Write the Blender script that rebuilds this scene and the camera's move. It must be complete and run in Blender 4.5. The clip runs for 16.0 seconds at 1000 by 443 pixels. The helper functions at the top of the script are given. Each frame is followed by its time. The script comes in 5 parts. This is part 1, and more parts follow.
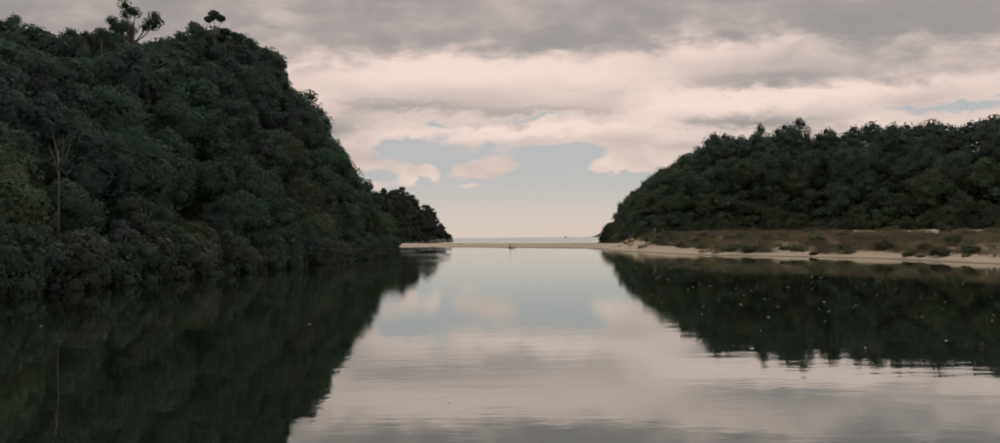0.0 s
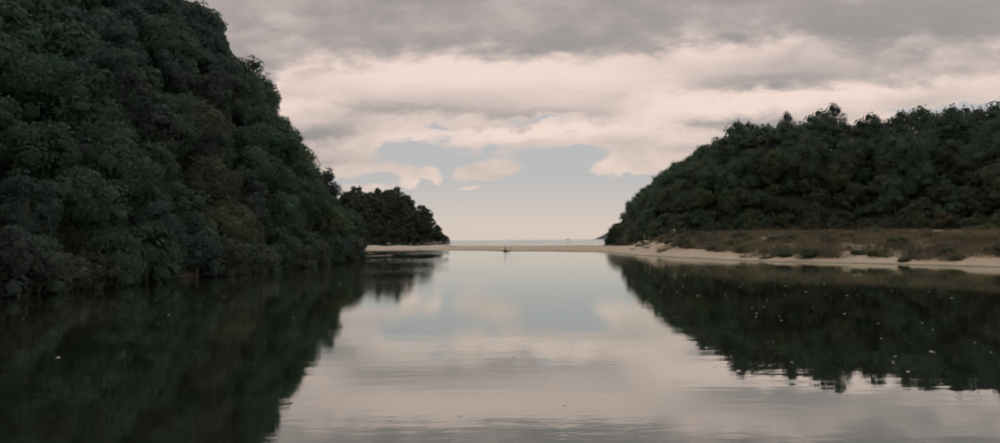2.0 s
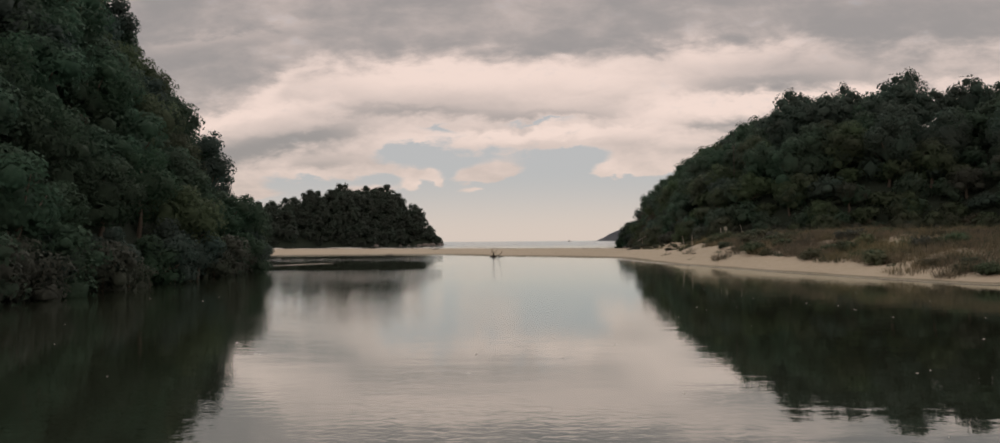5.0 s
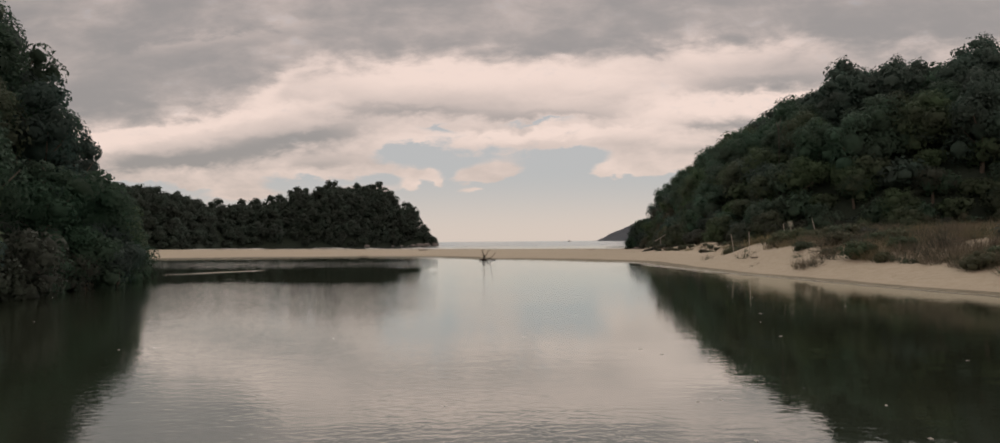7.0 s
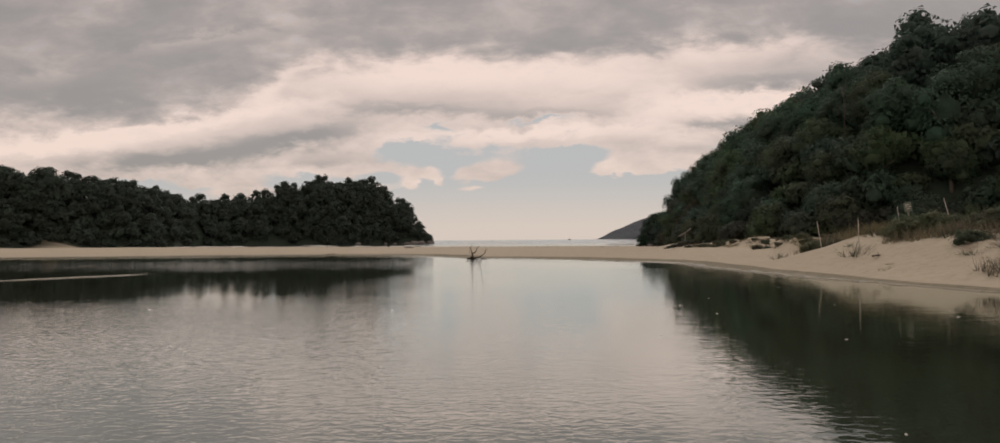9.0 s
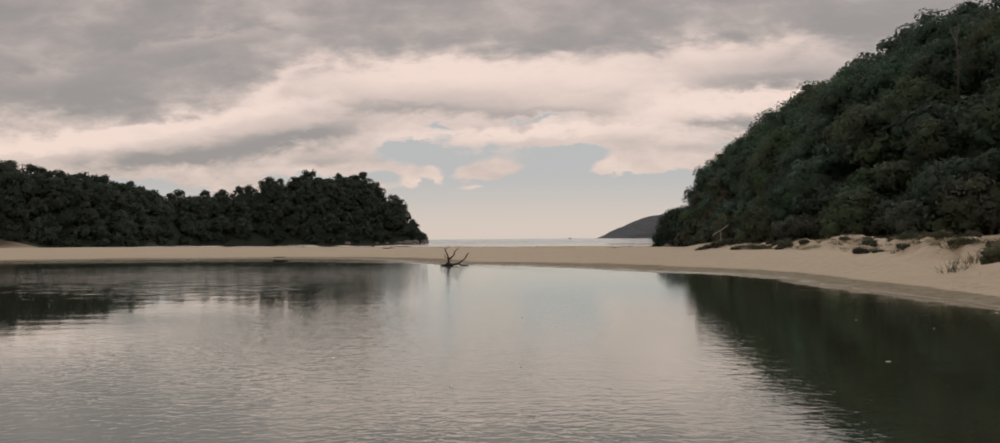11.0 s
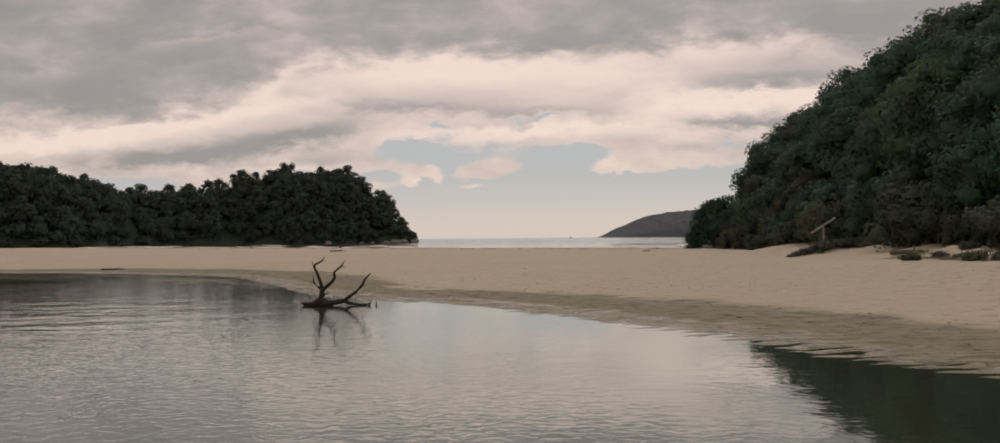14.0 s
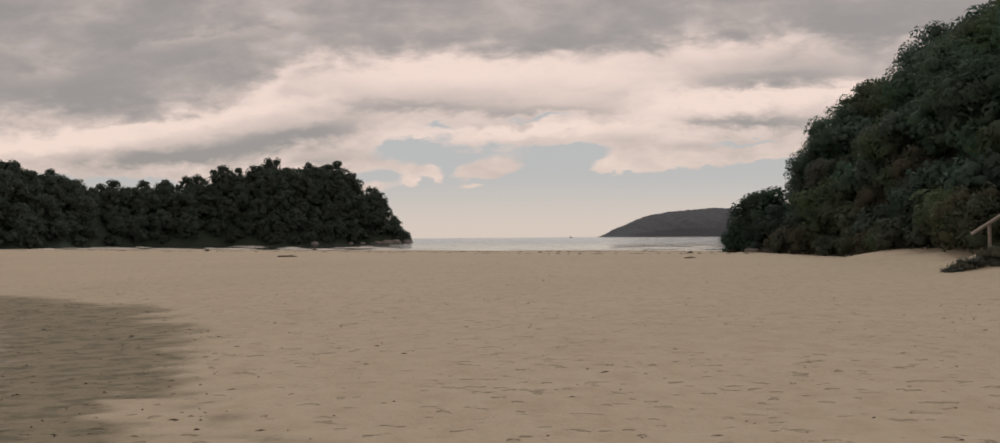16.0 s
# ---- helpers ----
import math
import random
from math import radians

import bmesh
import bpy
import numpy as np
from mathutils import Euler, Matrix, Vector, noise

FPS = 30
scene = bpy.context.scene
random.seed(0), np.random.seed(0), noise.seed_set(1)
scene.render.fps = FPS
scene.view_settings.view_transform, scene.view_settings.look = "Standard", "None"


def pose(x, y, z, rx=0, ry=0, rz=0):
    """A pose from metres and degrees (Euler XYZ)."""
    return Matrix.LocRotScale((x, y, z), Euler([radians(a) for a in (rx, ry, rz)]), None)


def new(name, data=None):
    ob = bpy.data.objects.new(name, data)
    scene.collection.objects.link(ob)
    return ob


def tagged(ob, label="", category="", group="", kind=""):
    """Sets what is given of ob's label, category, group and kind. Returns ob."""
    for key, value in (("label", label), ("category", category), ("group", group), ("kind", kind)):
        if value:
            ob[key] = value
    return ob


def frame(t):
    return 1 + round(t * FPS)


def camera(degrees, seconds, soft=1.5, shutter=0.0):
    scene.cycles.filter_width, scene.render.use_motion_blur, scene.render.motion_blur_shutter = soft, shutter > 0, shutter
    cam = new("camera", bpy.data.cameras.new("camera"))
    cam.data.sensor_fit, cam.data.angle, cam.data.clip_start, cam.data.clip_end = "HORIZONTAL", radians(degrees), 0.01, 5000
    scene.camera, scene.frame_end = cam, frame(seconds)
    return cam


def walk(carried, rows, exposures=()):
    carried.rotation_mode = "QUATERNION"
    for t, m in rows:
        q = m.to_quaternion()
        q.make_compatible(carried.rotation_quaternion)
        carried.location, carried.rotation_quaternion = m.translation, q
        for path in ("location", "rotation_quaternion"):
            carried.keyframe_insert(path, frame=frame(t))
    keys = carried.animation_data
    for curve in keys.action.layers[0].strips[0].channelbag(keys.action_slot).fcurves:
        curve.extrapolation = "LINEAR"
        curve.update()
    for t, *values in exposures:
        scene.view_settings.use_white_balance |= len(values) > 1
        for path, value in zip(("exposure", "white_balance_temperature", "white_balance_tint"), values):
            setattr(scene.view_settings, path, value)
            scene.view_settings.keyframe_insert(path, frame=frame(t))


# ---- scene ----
cam = camera(70.0, 16.0, soft=1.5)
# seconds, x, y, z, tilt from straight down, turn to the left
ROWS = [
    (0.0, -0.00, 0.00, 2.58, 91.26, -0.25),
    (0.5, 0.44, 5.04, 2.53, 91.28, -0.16),
    (1.0, 0.96, 10.41, 2.49, 91.34, -0.09),
    (1.5, 1.39, 15.77, 2.44, 91.40, -0.09),
    (2.0, 1.83, 21.45, 2.42, 91.45, -0.09),
    (2.5, 2.25, 26.94, 2.40, 91.49, -0.09),
    (3.0, 2.76, 32.64, 2.39, 91.51, -0.01),
    (3.5, 3.20, 38.24, 2.39, 91.52, -0.01),
    (4.0, 3.45, 43.87, 2.41, 91.54, -0.01),
    (6.5, 5.10, 70.93, 2.45, 91.60, 0.07),
    (7.0, 5.13, 76.10, 2.39, 91.58, -0.01),
    (7.5, 5.21, 80.63, 2.26, 91.55, -0.01),
    (8.0, 5.25, 85.38, 2.13, 91.51, -0.01),
    (8.5, 5.60, 90.41, 1.98, 91.48, -0.01),
    (9.0, 5.86, 95.52, 1.91, 91.46, -0.01),
    (11.5, 7.12, 120.70, 1.96, 91.37, -0.01),
    (12.0, 7.44, 125.91, 1.97, 91.36, -0.01),
    (12.5, 7.69, 130.96, 1.97, 91.33, -0.01),
    (13.0, 7.90, 136.23, 2.00, 91.32, -0.01),
    (13.5, 8.12, 141.07, 2.00, 91.31, -0.01),
    (14.0, 8.41, 146.18, 1.99, 91.31, -0.01),
    (14.5, 8.67, 151.12, 1.99, 91.31, -0.01),
    (15.0, 8.95, 156.27, 2.03, 91.34, -0.01),
    (15.5, 8.95, 161.00, 2.12, 91.31, -0.01),
    (16.0, 8.97, 165.50, 2.19, 91.28, -0.01),
]
LEAN = 0.45
walk(cam, [(t, pose(x, y, z, rx, 0, rz) @ pose(0, 0, 0, 0, 0, -LEAN)) for t, x, y, z, rx, rz in ROWS])

# ---------------------------------------------------------------- sky and sun
EXPOSURE = 0.0
scene.view_settings.exposure = EXPOSURE


class Nodes:
    """Short hand for building a node tree."""

    def __init__(self, tree):
        self.tree = tree
        tree.nodes.clear()

    def add(self, kind, **props):
        n = self.tree.nodes.new(kind)
        for k, v in props.items():
            setattr(n, k, v)
        return n

    def put(self, sock, value):
        if isinstance(value, bpy.types.NodeSocket):
            self.tree.links.new(value, sock)
        elif isinstance(value, tuple) and len(value) == 3 and sock.type == "RGBA":
            sock.default_value = (*value, 1)
        else:
            sock.default_value = value

    def math(self, op, a, b=0.0, c=0.0, clamp=False):
        n = self.add("ShaderNodeMath", operation=op, use_clamp=clamp)
        for s, v in zip(n.inputs, (a, b, c)):
            self.put(s, v)
        return n.outputs[0]

    def mix(self, f, a, b, blend="MIX"):
        n = self.add("ShaderNodeMix", data_type="RGBA", blend_type=blend, clamp_factor=True)
        self.put(n.inputs[0], f)
        self.put(n.inputs[6], a)
        self.put(n.inputs[7], b)
        return n.outputs[2]

    def noise(self, vec, scale, detail=4.0, rough=0.55, distort=0.0):
        n = self.add("ShaderNodeTexNoise")
        if vec is not None:
            self.put(n.inputs["Vector"], vec)
        for k, v in (("Scale", scale), ("Detail", detail), ("Roughness", rough), ("Distortion", distort)):
            self.put(n.inputs[k], v)
        return n.outputs[0]

    def ramp(self, f, lo, hi, a=0.0, b=1.0):
        n = self.add("ShaderNodeMapRange", interpolation_type="SMOOTHSTEP")
        for s, v in zip(n.inputs, (f, lo, hi, a, b)):
            self.put(s, v)
        return n.outputs[0]

    def vec(self, x, y, z=0.0):
        n = self.add("ShaderNodeCombineXYZ")
        for s, v in zip(n.inputs, (x, y, z)):
            self.put(s, v)
        return n.outputs[0]

    def scaled(self, vec, scale=(1, 1, 1), turn=0.0, move=(0, 0, 0)):
        n = self.add("ShaderNodeMapping")
        self.put(n.inputs["Vector"], vec)
        n.inputs["Scale"].default_value = scale
        n.inputs["Rotation"].default_value = (0, 0, radians(turn))
        n.inputs["Location"].default_value = move
        return n.outputs[0]

    def bump(self, height, strength, distance, normal=None):
        n = self.add("ShaderNodeBump")
        self.put(n.inputs["Strength"], strength)
        self.put(n.inputs["Distance"], distance)
        self.put(n.inputs["Height"], height)
        if normal is not None:
            self.put(n.inputs["Normal"], normal)
        return n.outputs[0]


SUN_UP, SUN_TURN = 48.0, 12.0   # degrees above the horizon, and to the right of the way ahead


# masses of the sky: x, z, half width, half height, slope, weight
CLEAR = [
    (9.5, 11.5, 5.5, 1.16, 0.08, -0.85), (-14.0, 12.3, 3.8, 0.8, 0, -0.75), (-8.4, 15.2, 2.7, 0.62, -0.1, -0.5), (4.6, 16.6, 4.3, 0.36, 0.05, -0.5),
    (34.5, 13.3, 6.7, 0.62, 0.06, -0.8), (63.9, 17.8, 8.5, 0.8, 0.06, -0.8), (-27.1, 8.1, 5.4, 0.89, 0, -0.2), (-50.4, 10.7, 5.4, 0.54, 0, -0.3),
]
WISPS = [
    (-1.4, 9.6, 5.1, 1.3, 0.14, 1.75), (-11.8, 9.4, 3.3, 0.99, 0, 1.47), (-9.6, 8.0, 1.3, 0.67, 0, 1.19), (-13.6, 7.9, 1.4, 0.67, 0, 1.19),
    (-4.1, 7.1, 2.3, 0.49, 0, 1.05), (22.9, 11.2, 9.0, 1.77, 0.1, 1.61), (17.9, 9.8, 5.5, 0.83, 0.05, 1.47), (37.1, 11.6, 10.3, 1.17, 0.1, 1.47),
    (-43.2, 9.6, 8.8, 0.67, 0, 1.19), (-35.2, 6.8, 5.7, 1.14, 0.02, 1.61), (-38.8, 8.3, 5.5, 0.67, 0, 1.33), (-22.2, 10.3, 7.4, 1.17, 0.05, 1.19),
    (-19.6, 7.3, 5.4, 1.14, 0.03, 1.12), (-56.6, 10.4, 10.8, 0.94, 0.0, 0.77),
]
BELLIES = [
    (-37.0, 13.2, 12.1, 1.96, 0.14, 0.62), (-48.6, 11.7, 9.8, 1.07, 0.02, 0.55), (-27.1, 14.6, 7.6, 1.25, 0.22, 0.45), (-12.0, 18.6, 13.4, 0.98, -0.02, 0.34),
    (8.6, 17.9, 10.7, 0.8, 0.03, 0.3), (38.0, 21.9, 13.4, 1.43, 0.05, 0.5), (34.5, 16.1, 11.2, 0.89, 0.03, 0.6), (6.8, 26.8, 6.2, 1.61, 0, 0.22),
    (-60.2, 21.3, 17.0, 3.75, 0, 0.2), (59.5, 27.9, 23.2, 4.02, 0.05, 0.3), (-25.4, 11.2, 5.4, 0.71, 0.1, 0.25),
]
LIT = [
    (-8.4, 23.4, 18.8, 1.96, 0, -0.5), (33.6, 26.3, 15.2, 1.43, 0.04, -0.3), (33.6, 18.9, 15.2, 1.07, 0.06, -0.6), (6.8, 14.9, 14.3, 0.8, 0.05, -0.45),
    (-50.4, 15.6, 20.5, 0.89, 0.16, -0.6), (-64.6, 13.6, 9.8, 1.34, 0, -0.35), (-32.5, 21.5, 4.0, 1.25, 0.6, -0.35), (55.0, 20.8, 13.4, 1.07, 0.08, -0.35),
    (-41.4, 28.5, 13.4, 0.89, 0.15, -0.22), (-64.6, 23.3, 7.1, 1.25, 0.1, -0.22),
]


def make_world():
    world = bpy.data.worlds.new("overcast_sky")
    scene.world = world
    world.use_nodes = True
    n = Nodes(world.node_tree)
    sky = n.add("ShaderNodeTexSky", sky_type="NISHITA", sun_disc=False)
    sky.sun_elevation, sky.sun_rotation = radians(SUN_UP), radians(SUN_TURN)
    way = n.add("ShaderNodeTexCoord").outputs["Generated"]
    sep = n.add("ShaderNodeSeparateXYZ")
    n.put(sep.inputs[0], way)
    X, Y, Z = sep.outputs
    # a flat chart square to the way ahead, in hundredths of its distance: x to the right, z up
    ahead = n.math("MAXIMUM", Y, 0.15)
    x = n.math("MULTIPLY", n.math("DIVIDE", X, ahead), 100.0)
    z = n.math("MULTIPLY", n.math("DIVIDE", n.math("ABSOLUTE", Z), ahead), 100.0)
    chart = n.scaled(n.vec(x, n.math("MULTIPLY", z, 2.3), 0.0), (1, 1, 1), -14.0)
    big = n.noise(chart, 0.034, 3.0, 0.5, 0.3)
    mid = n.noise(n.scaled(chart, (1, 1, 1), 0, (31, 7, 0)), 0.085, 5.0, 0.55, 0.35)
    fine = n.noise(n.scaled(chart, (1, 1, 1), 0, (5, 43, 0)), 0.26, 6.0, 0.60, 0.25)

    def off(f, k):
        return n.math("MULTIPLY", n.math("SUBTRACT", f, 0.5), k)

    # the noise frays every cloud's edge
    calm = n.ramp(z, 4.0, 16.0, 0.35, 1.0)
    wx = n.math("ADD", x, n.math("ADD", off(big, 12.0), off(mid, 7.0)))
    wz = n.math("ADD", z, n.math("MULTIPLY", n.math("ADD", off(mid, 5.0), off(fine, 3.4)), calm))

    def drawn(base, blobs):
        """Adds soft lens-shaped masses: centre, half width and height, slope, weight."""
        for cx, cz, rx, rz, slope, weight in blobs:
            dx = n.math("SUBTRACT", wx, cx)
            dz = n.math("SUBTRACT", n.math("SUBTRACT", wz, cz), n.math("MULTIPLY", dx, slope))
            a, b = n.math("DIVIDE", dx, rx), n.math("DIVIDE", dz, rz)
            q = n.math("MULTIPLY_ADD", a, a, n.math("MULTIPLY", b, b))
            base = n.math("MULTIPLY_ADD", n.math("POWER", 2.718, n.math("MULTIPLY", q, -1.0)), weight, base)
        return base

    # cover: where there is cloud at all
    cover = n.ramp(n.math("ADD", wz, n.ramp(x, -12.0, -26.0, 0.0, 2.6)), 9.0, 14.5, -0.30, 0.80)
    cover = n.math("ADD", cover, n.math("ADD", off(mid, 0.55), off(fine, 0.75)))
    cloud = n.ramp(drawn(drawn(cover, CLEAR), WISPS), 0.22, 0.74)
    # depth: how grey the cloud's underside is
    edge = n.math("ADD", n.ramp(x, -50.0, -19.0, 16.8, 25.6), n.ramp(x, 0.0, 40.0, 0.0, 2.0))
    deck = n.ramp(n.math("SUBTRACT", wz, edge), -2.6, 3.2)
    depth = n.math("ADD", n.math("MULTIPLY", deck, 0.46), n.math("ADD", 0.36, n.math("ADD", off(big, 0.60), n.math("ADD", off(mid, 0.95), off(fine, 0.34)))))
    # the unseen sky behind is brightened to light what faces that way
    depth = n.math("ADD", depth, n.ramp(Y, 0.35, -0.35, 0.0, -0.45))
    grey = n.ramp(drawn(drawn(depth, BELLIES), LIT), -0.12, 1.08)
    blue = n.mix(n.ramp(z, 0.0, 10.0), (0.625, 0.535, 0.478), (0.452, 0.448, 0.446))
    blue = n.mix(n.ramp(z, 13.0, 50.0), blue, (0.26, 0.33, 0.42))
    col = n.mix(cloud, blue, n.mix(grey, (0.848, 0.668, 0.582), (0.303, 0.271, 0.253)))
    air = n.add("ShaderNodeBackground")
    n.put(air.inputs["Color"], sky.outputs[0])
    air.inputs["Strength"].default_value = 0.006
    lit = n.add("ShaderNodeBackground")
    n.put(lit.inputs["Color"], col)
    lit.inputs["Strength"].default_value = 1.0
    both = n.add("ShaderNodeAddShader")
    n.put(both.inputs[0], air.outputs[0])
    n.put(both.inputs[1], lit.outputs[0])
    out = n.add("ShaderNodeOutputWorld")
    n.put(out.inputs[0], both.outputs[0])


make_world()
lamp = bpy.data.lights.new("sun", "SUN")
lamp.energy, lamp.angle, lamp.color = 0.95, radians(30), (1.0, 0.93, 0.84)
sun = new("sun", lamp)
sun.rotation_euler = (radians(90 - SUN_UP), 0, radians(180 - SUN_TURN))

# ---------------------------------------------------------------- the lie of the land
LAGOON = [(70, -150), (52, 20), (42, 58), (39.5, 76), (33.5, 87), (28.5, 92), (26.4, 98), (25.0, 106), (23.2, 114), (21.6, 121), (20.2, 128), (19.2, 138),
          (19.0, 149), (17.6, 153), (14.8, 156.3), (12.3, 161), (10, 164.3), (7.0, 167.3), (3.0, 170.8), (-6, 184.5), (-19, 191), (-34, 191), (-60, 187),
          (-100, 180), (-130, 166), (-150, 140), (-150, -150)]
LEFT_HILL = [(-26, -80), (-24, 33), (-22, 46), (-20, 61), (-17.5, 80), (-17, 100), (-17.8, 117), (-19.5, 123), (-23.6, 130), (-28.5, 138), (-42, 147),
             (-80, 150), (-260, 152), (-260, -80)]
RIGHT_HILL = [(41.8, 252), (39.9, 241), (37.8, 224), (36.2, 200), (34.4, 180), (37, 163), (49, 154), (63, 148), (80, 124), (110, 106),
              (160, 92), (320, 90), (320, 340), (120, 340), (70, 286), (49, 262)]
HEADLAND = [(-33, 478), (-45, 468), (-70, 446), (-95, 430), (-112, 417), (-122, 397), (-128, 362), (-165, 330), (-420, 300),
            (-420, 560), (-150, 550), (-60, 515), (-36, 492)]


def inside(poly, x, y):
    """Signed distance to a polygon's rim, positive inside, for arrays."""
    x, y = np.asarray(x, float), np.asarray(y, float)
    best = np.full(x.shape, 1e18)
    odd = np.zeros(x.shape, bool)
    for (ax, ay), (bx, by) in zip(poly, poly[1:] + poly[:1]):
        dx, dy = bx - ax, by - ay
        s = np.clip(((x - ax) * dx + (y - ay) * dy) / (dx * dx + dy * dy), 0, 1)
        best = np.minimum(best, (x - ax - s * dx) ** 2 + (y - ay - s * dy) ** 2)
        if ay != by:
            odd ^= ((ay > y) != (by > y)) & (x < ax + (y - ay) * dx / dy)
    return np.where(odd, 1, -1) * np.sqrt(best)


def smooth(v, lo, hi):
    s = np.clip((v - lo) / (hi - lo), 0, 1)
    return s * s * (3 - 2 * s)


def waves(x, y, size, seed=0.0):
    """Cheap smooth unevenness, about -1 to 1."""
    a, b = x / size + seed, y / size - seed * 1.7
    return (np.sin(a * 2.1 + 1.3 * np.sin(b * 1.7 + seed)) + np.sin(b * 2.6 + 1.1 * np.sin(a * 1.9 - seed))
            + 0.6 * np.sin((a + b) * 3.7 + np.sin(a * 4.1 - b * 2.3))) / 2.6


def sea_edge(x):
    return np.interp(x, [-400, -125, -62, 0, 30, 47, 400], [362, 362, 332, 290, 276, 262, 250])


def hills(x, y):
    """Height of the wooded ground above the flats."""
    d = inside(LEFT_HILL, x, y)
    left = np.interp(d, [0, 4, 9, 11, 20, 35, 60, 120], [0.3, 5.5, 13.0, 18.0, 27.2, 29.0, 29.5, 30])
    left = np.where(d > 0, left * np.interp(y, [20, 50, 75, 100, 116, 400], [0.38, 0.44, 0.60, 0.97, 1.03, 1.05]), 0)
    left = left + np.where(d > 8, 0.9 * np.exp(-((x + 56) / 9) ** 2 - ((y - 97) / 10) ** 2) + 1.2 * np.exp(-((x + 37) / 5) ** 2 - ((y - 104) / 8) ** 2), 0)
    d = inside(RIGHT_HILL, x, y)
    right = np.where(d > 0, np.interp(d, [0, 2, 4, 8, 12, 20, 28, 50, 100], [0.6, 5.0, 9.0, 12.6, 15.9, 21.0, 23.2, 22.8, 19]), 0)
    right = right * np.interp(y, [244, 252], [1.0, 0.30]) * np.interp(x, [52, 66, 95, 130], [1.0, 0.98, 0.96, 0.85]) * np.interp(y, [125, 150, 185], [0.85, 0.94, 1.0])
    d = inside(HEADLAND, x, y)
    cap = np.interp(x, [-420, -193, -160, -143, -131, -122, -113, -100, -87, -65, -54, -43, -39, -35],
                    [23.3, 22.3, 22.3, 19.3, 14, 17, 16.2, 25.5, 28, 28.6, 22.5, 15, 7, 1])
    head = np.where(d > 0, np.minimum(cap, np.interp(d, [0, 5, 12, 20, 60], [0.8, 8, 18, 29, 30])), 0)
    h = np.maximum(np.maximum(left, right) * 0.955, head * 0.945)
    return np.where(h > 0, h + 0.8 * smooth(h, 1.5, 4) * waves(x, y, 9.0, 2.0), -9)


def flats(x, y):
    """Height of sand, dune and bed, with the still water at 0."""
    s = -inside(LAGOON, x, y)
    s = s + 0.5 * waves(x, y, 7.0, 0.4) + 0.12 * waves(x, y, 1.3, 3.1)
    near = np.where(s > 0, np.interp(s, [0, 3, 12, 30, 60, 200], [0, 0.07, 0.24, 0.36, 0.50, 0.6]), np.maximum(0.06 * s, np.interp(y, [50, 88, 125], [-1.5, -0.75, -0.27])))
    # a thin wet spit that runs out from the steep hill's foot
    # ripple marks in the sand at the water's edge, with pools between their crests
    bend = 1.1 * waves(x, y, 1.6, 0.7) + 0.5 * waves(x, y, 0.6, 2.1)
    crest = np.sin(6.283 * (y - 0.18 * x) / 0.46 + 2.6 * bend) * (0.65 + 0.35 * waves(x, y, 0.8, 4.4))
    near = near + 0.038 * crest * np.exp(-((s - 0.15) / 1.3) ** 2) * smooth(y, 150, 156) * (1 - smooth(y, 178, 186)) * smooth(x, -8, -3)
    bar = np.exp(-(((x + 17.8 - 0.56 * (y - 135)) / 2.4) ** 4) - ((y - 135) / 8.5) ** 4)
    near = np.maximum(near, -0.35 + 0.375 * bar + 0.012 * waves(x, y, 2.0, 1.0))
    east = smooth(x, 20.5, 27) * (1 - smooth(y, 165, 200))
    dune = np.interp(s, [0, 2, 4, 5.5, 6.8, 9, 11, 14, 30, 60], [0, 0.30, 0.80, 1.12, 1.62, 2.15, 2.5, 2.75, 3.0, 3.1]) + smooth(s, 5, 9) * (0.30 * waves(x, y, 4.2, 1.0) + 0.12 * waves(x, y, 1.7, 2.2))
    steep = np.interp(s, [0, 1.5, 4, 5.5, 12, 25, 60], [0, 0.15, 0.70, 1.05, 2.0, 2.7, 3.0]) + smooth(s, 4, 7) * (0.25 * waves(x, y, 4.2, 1.0) + 0.12 * waves(x, y, 1.7, 2.2))
    dune = dune + (steep - dune) * (1 - smooth(y, 95, 125))
    e = x - np.interp(y, [140, 145, 160, 172, 185, 200], [27.0, 27.4, 29.0, 29.8, 30.6, 33.0]) + 0.5 * waves(x, y, 3.0, 5.2)
    lumps = smooth(e, -0.4, 0.8) * (0.20 * waves(x, y, 2.6, 1.4) + 0.22 * waves(x, y, 1.1, 2.9) + 0.07 * waves(x, y, 0.45, 1.9))
    bank = np.interp(s, [0, 3, 7, 12, 20], [0, 0.20, 0.55, 0.85, 1.0]) + 0.72 * smooth(e, -0.4, 2.2) + lumps
    dune = dune + (bank - dune) * smooth(y, 136, 147)
    near = np.where(s > 0, near * (1 - east) + np.maximum(dune, 0) * east, near)
    foot = (1 + 0.3 * waves(x, y, 2.4, 3.3)) * smooth(inside(RIGHT_HILL, x, y), -7, 0) * (1 - smooth(y, 235, 256))
    near = np.where(s > 0, near + foot * (1 - east) * 0.75, near)
    near = np.where(s > 0, near + 0.55 * np.exp(-((x - 33.6) / 2.2) ** 2 - ((y - 200.2) / 1.5) ** 2), near)
    q = sea_edge(x) + 1.5 * waves(x, y, 16, 5.0) - y
    sea = np.where(q > 0, np.interp(q, [0, 14, 30, 60], [0, 0.20, 0.30, 0.5]), np.maximum(0.05 * q, -3.0))
    z = np.where(y > 215, np.minimum(near, sea), near)
    # the far shore behind the camera, which closes the lagoon
    back = smooth(-y, 90, 260) * 22 + smooth(x, 60, 160) * smooth(-y, -60, 40) * 16
    z = np.maximum(z, np.where(y < 100, back - 1.6, -9))
    # small ripples where the sand runs out under the water
    z = z + 0.017 * waves(x * 0.6 + y * 0.5, y * 1.2 - x * 0.3, 0.40, 0.7) * smooth(0.15 - np.abs(z), 0, 0.10)
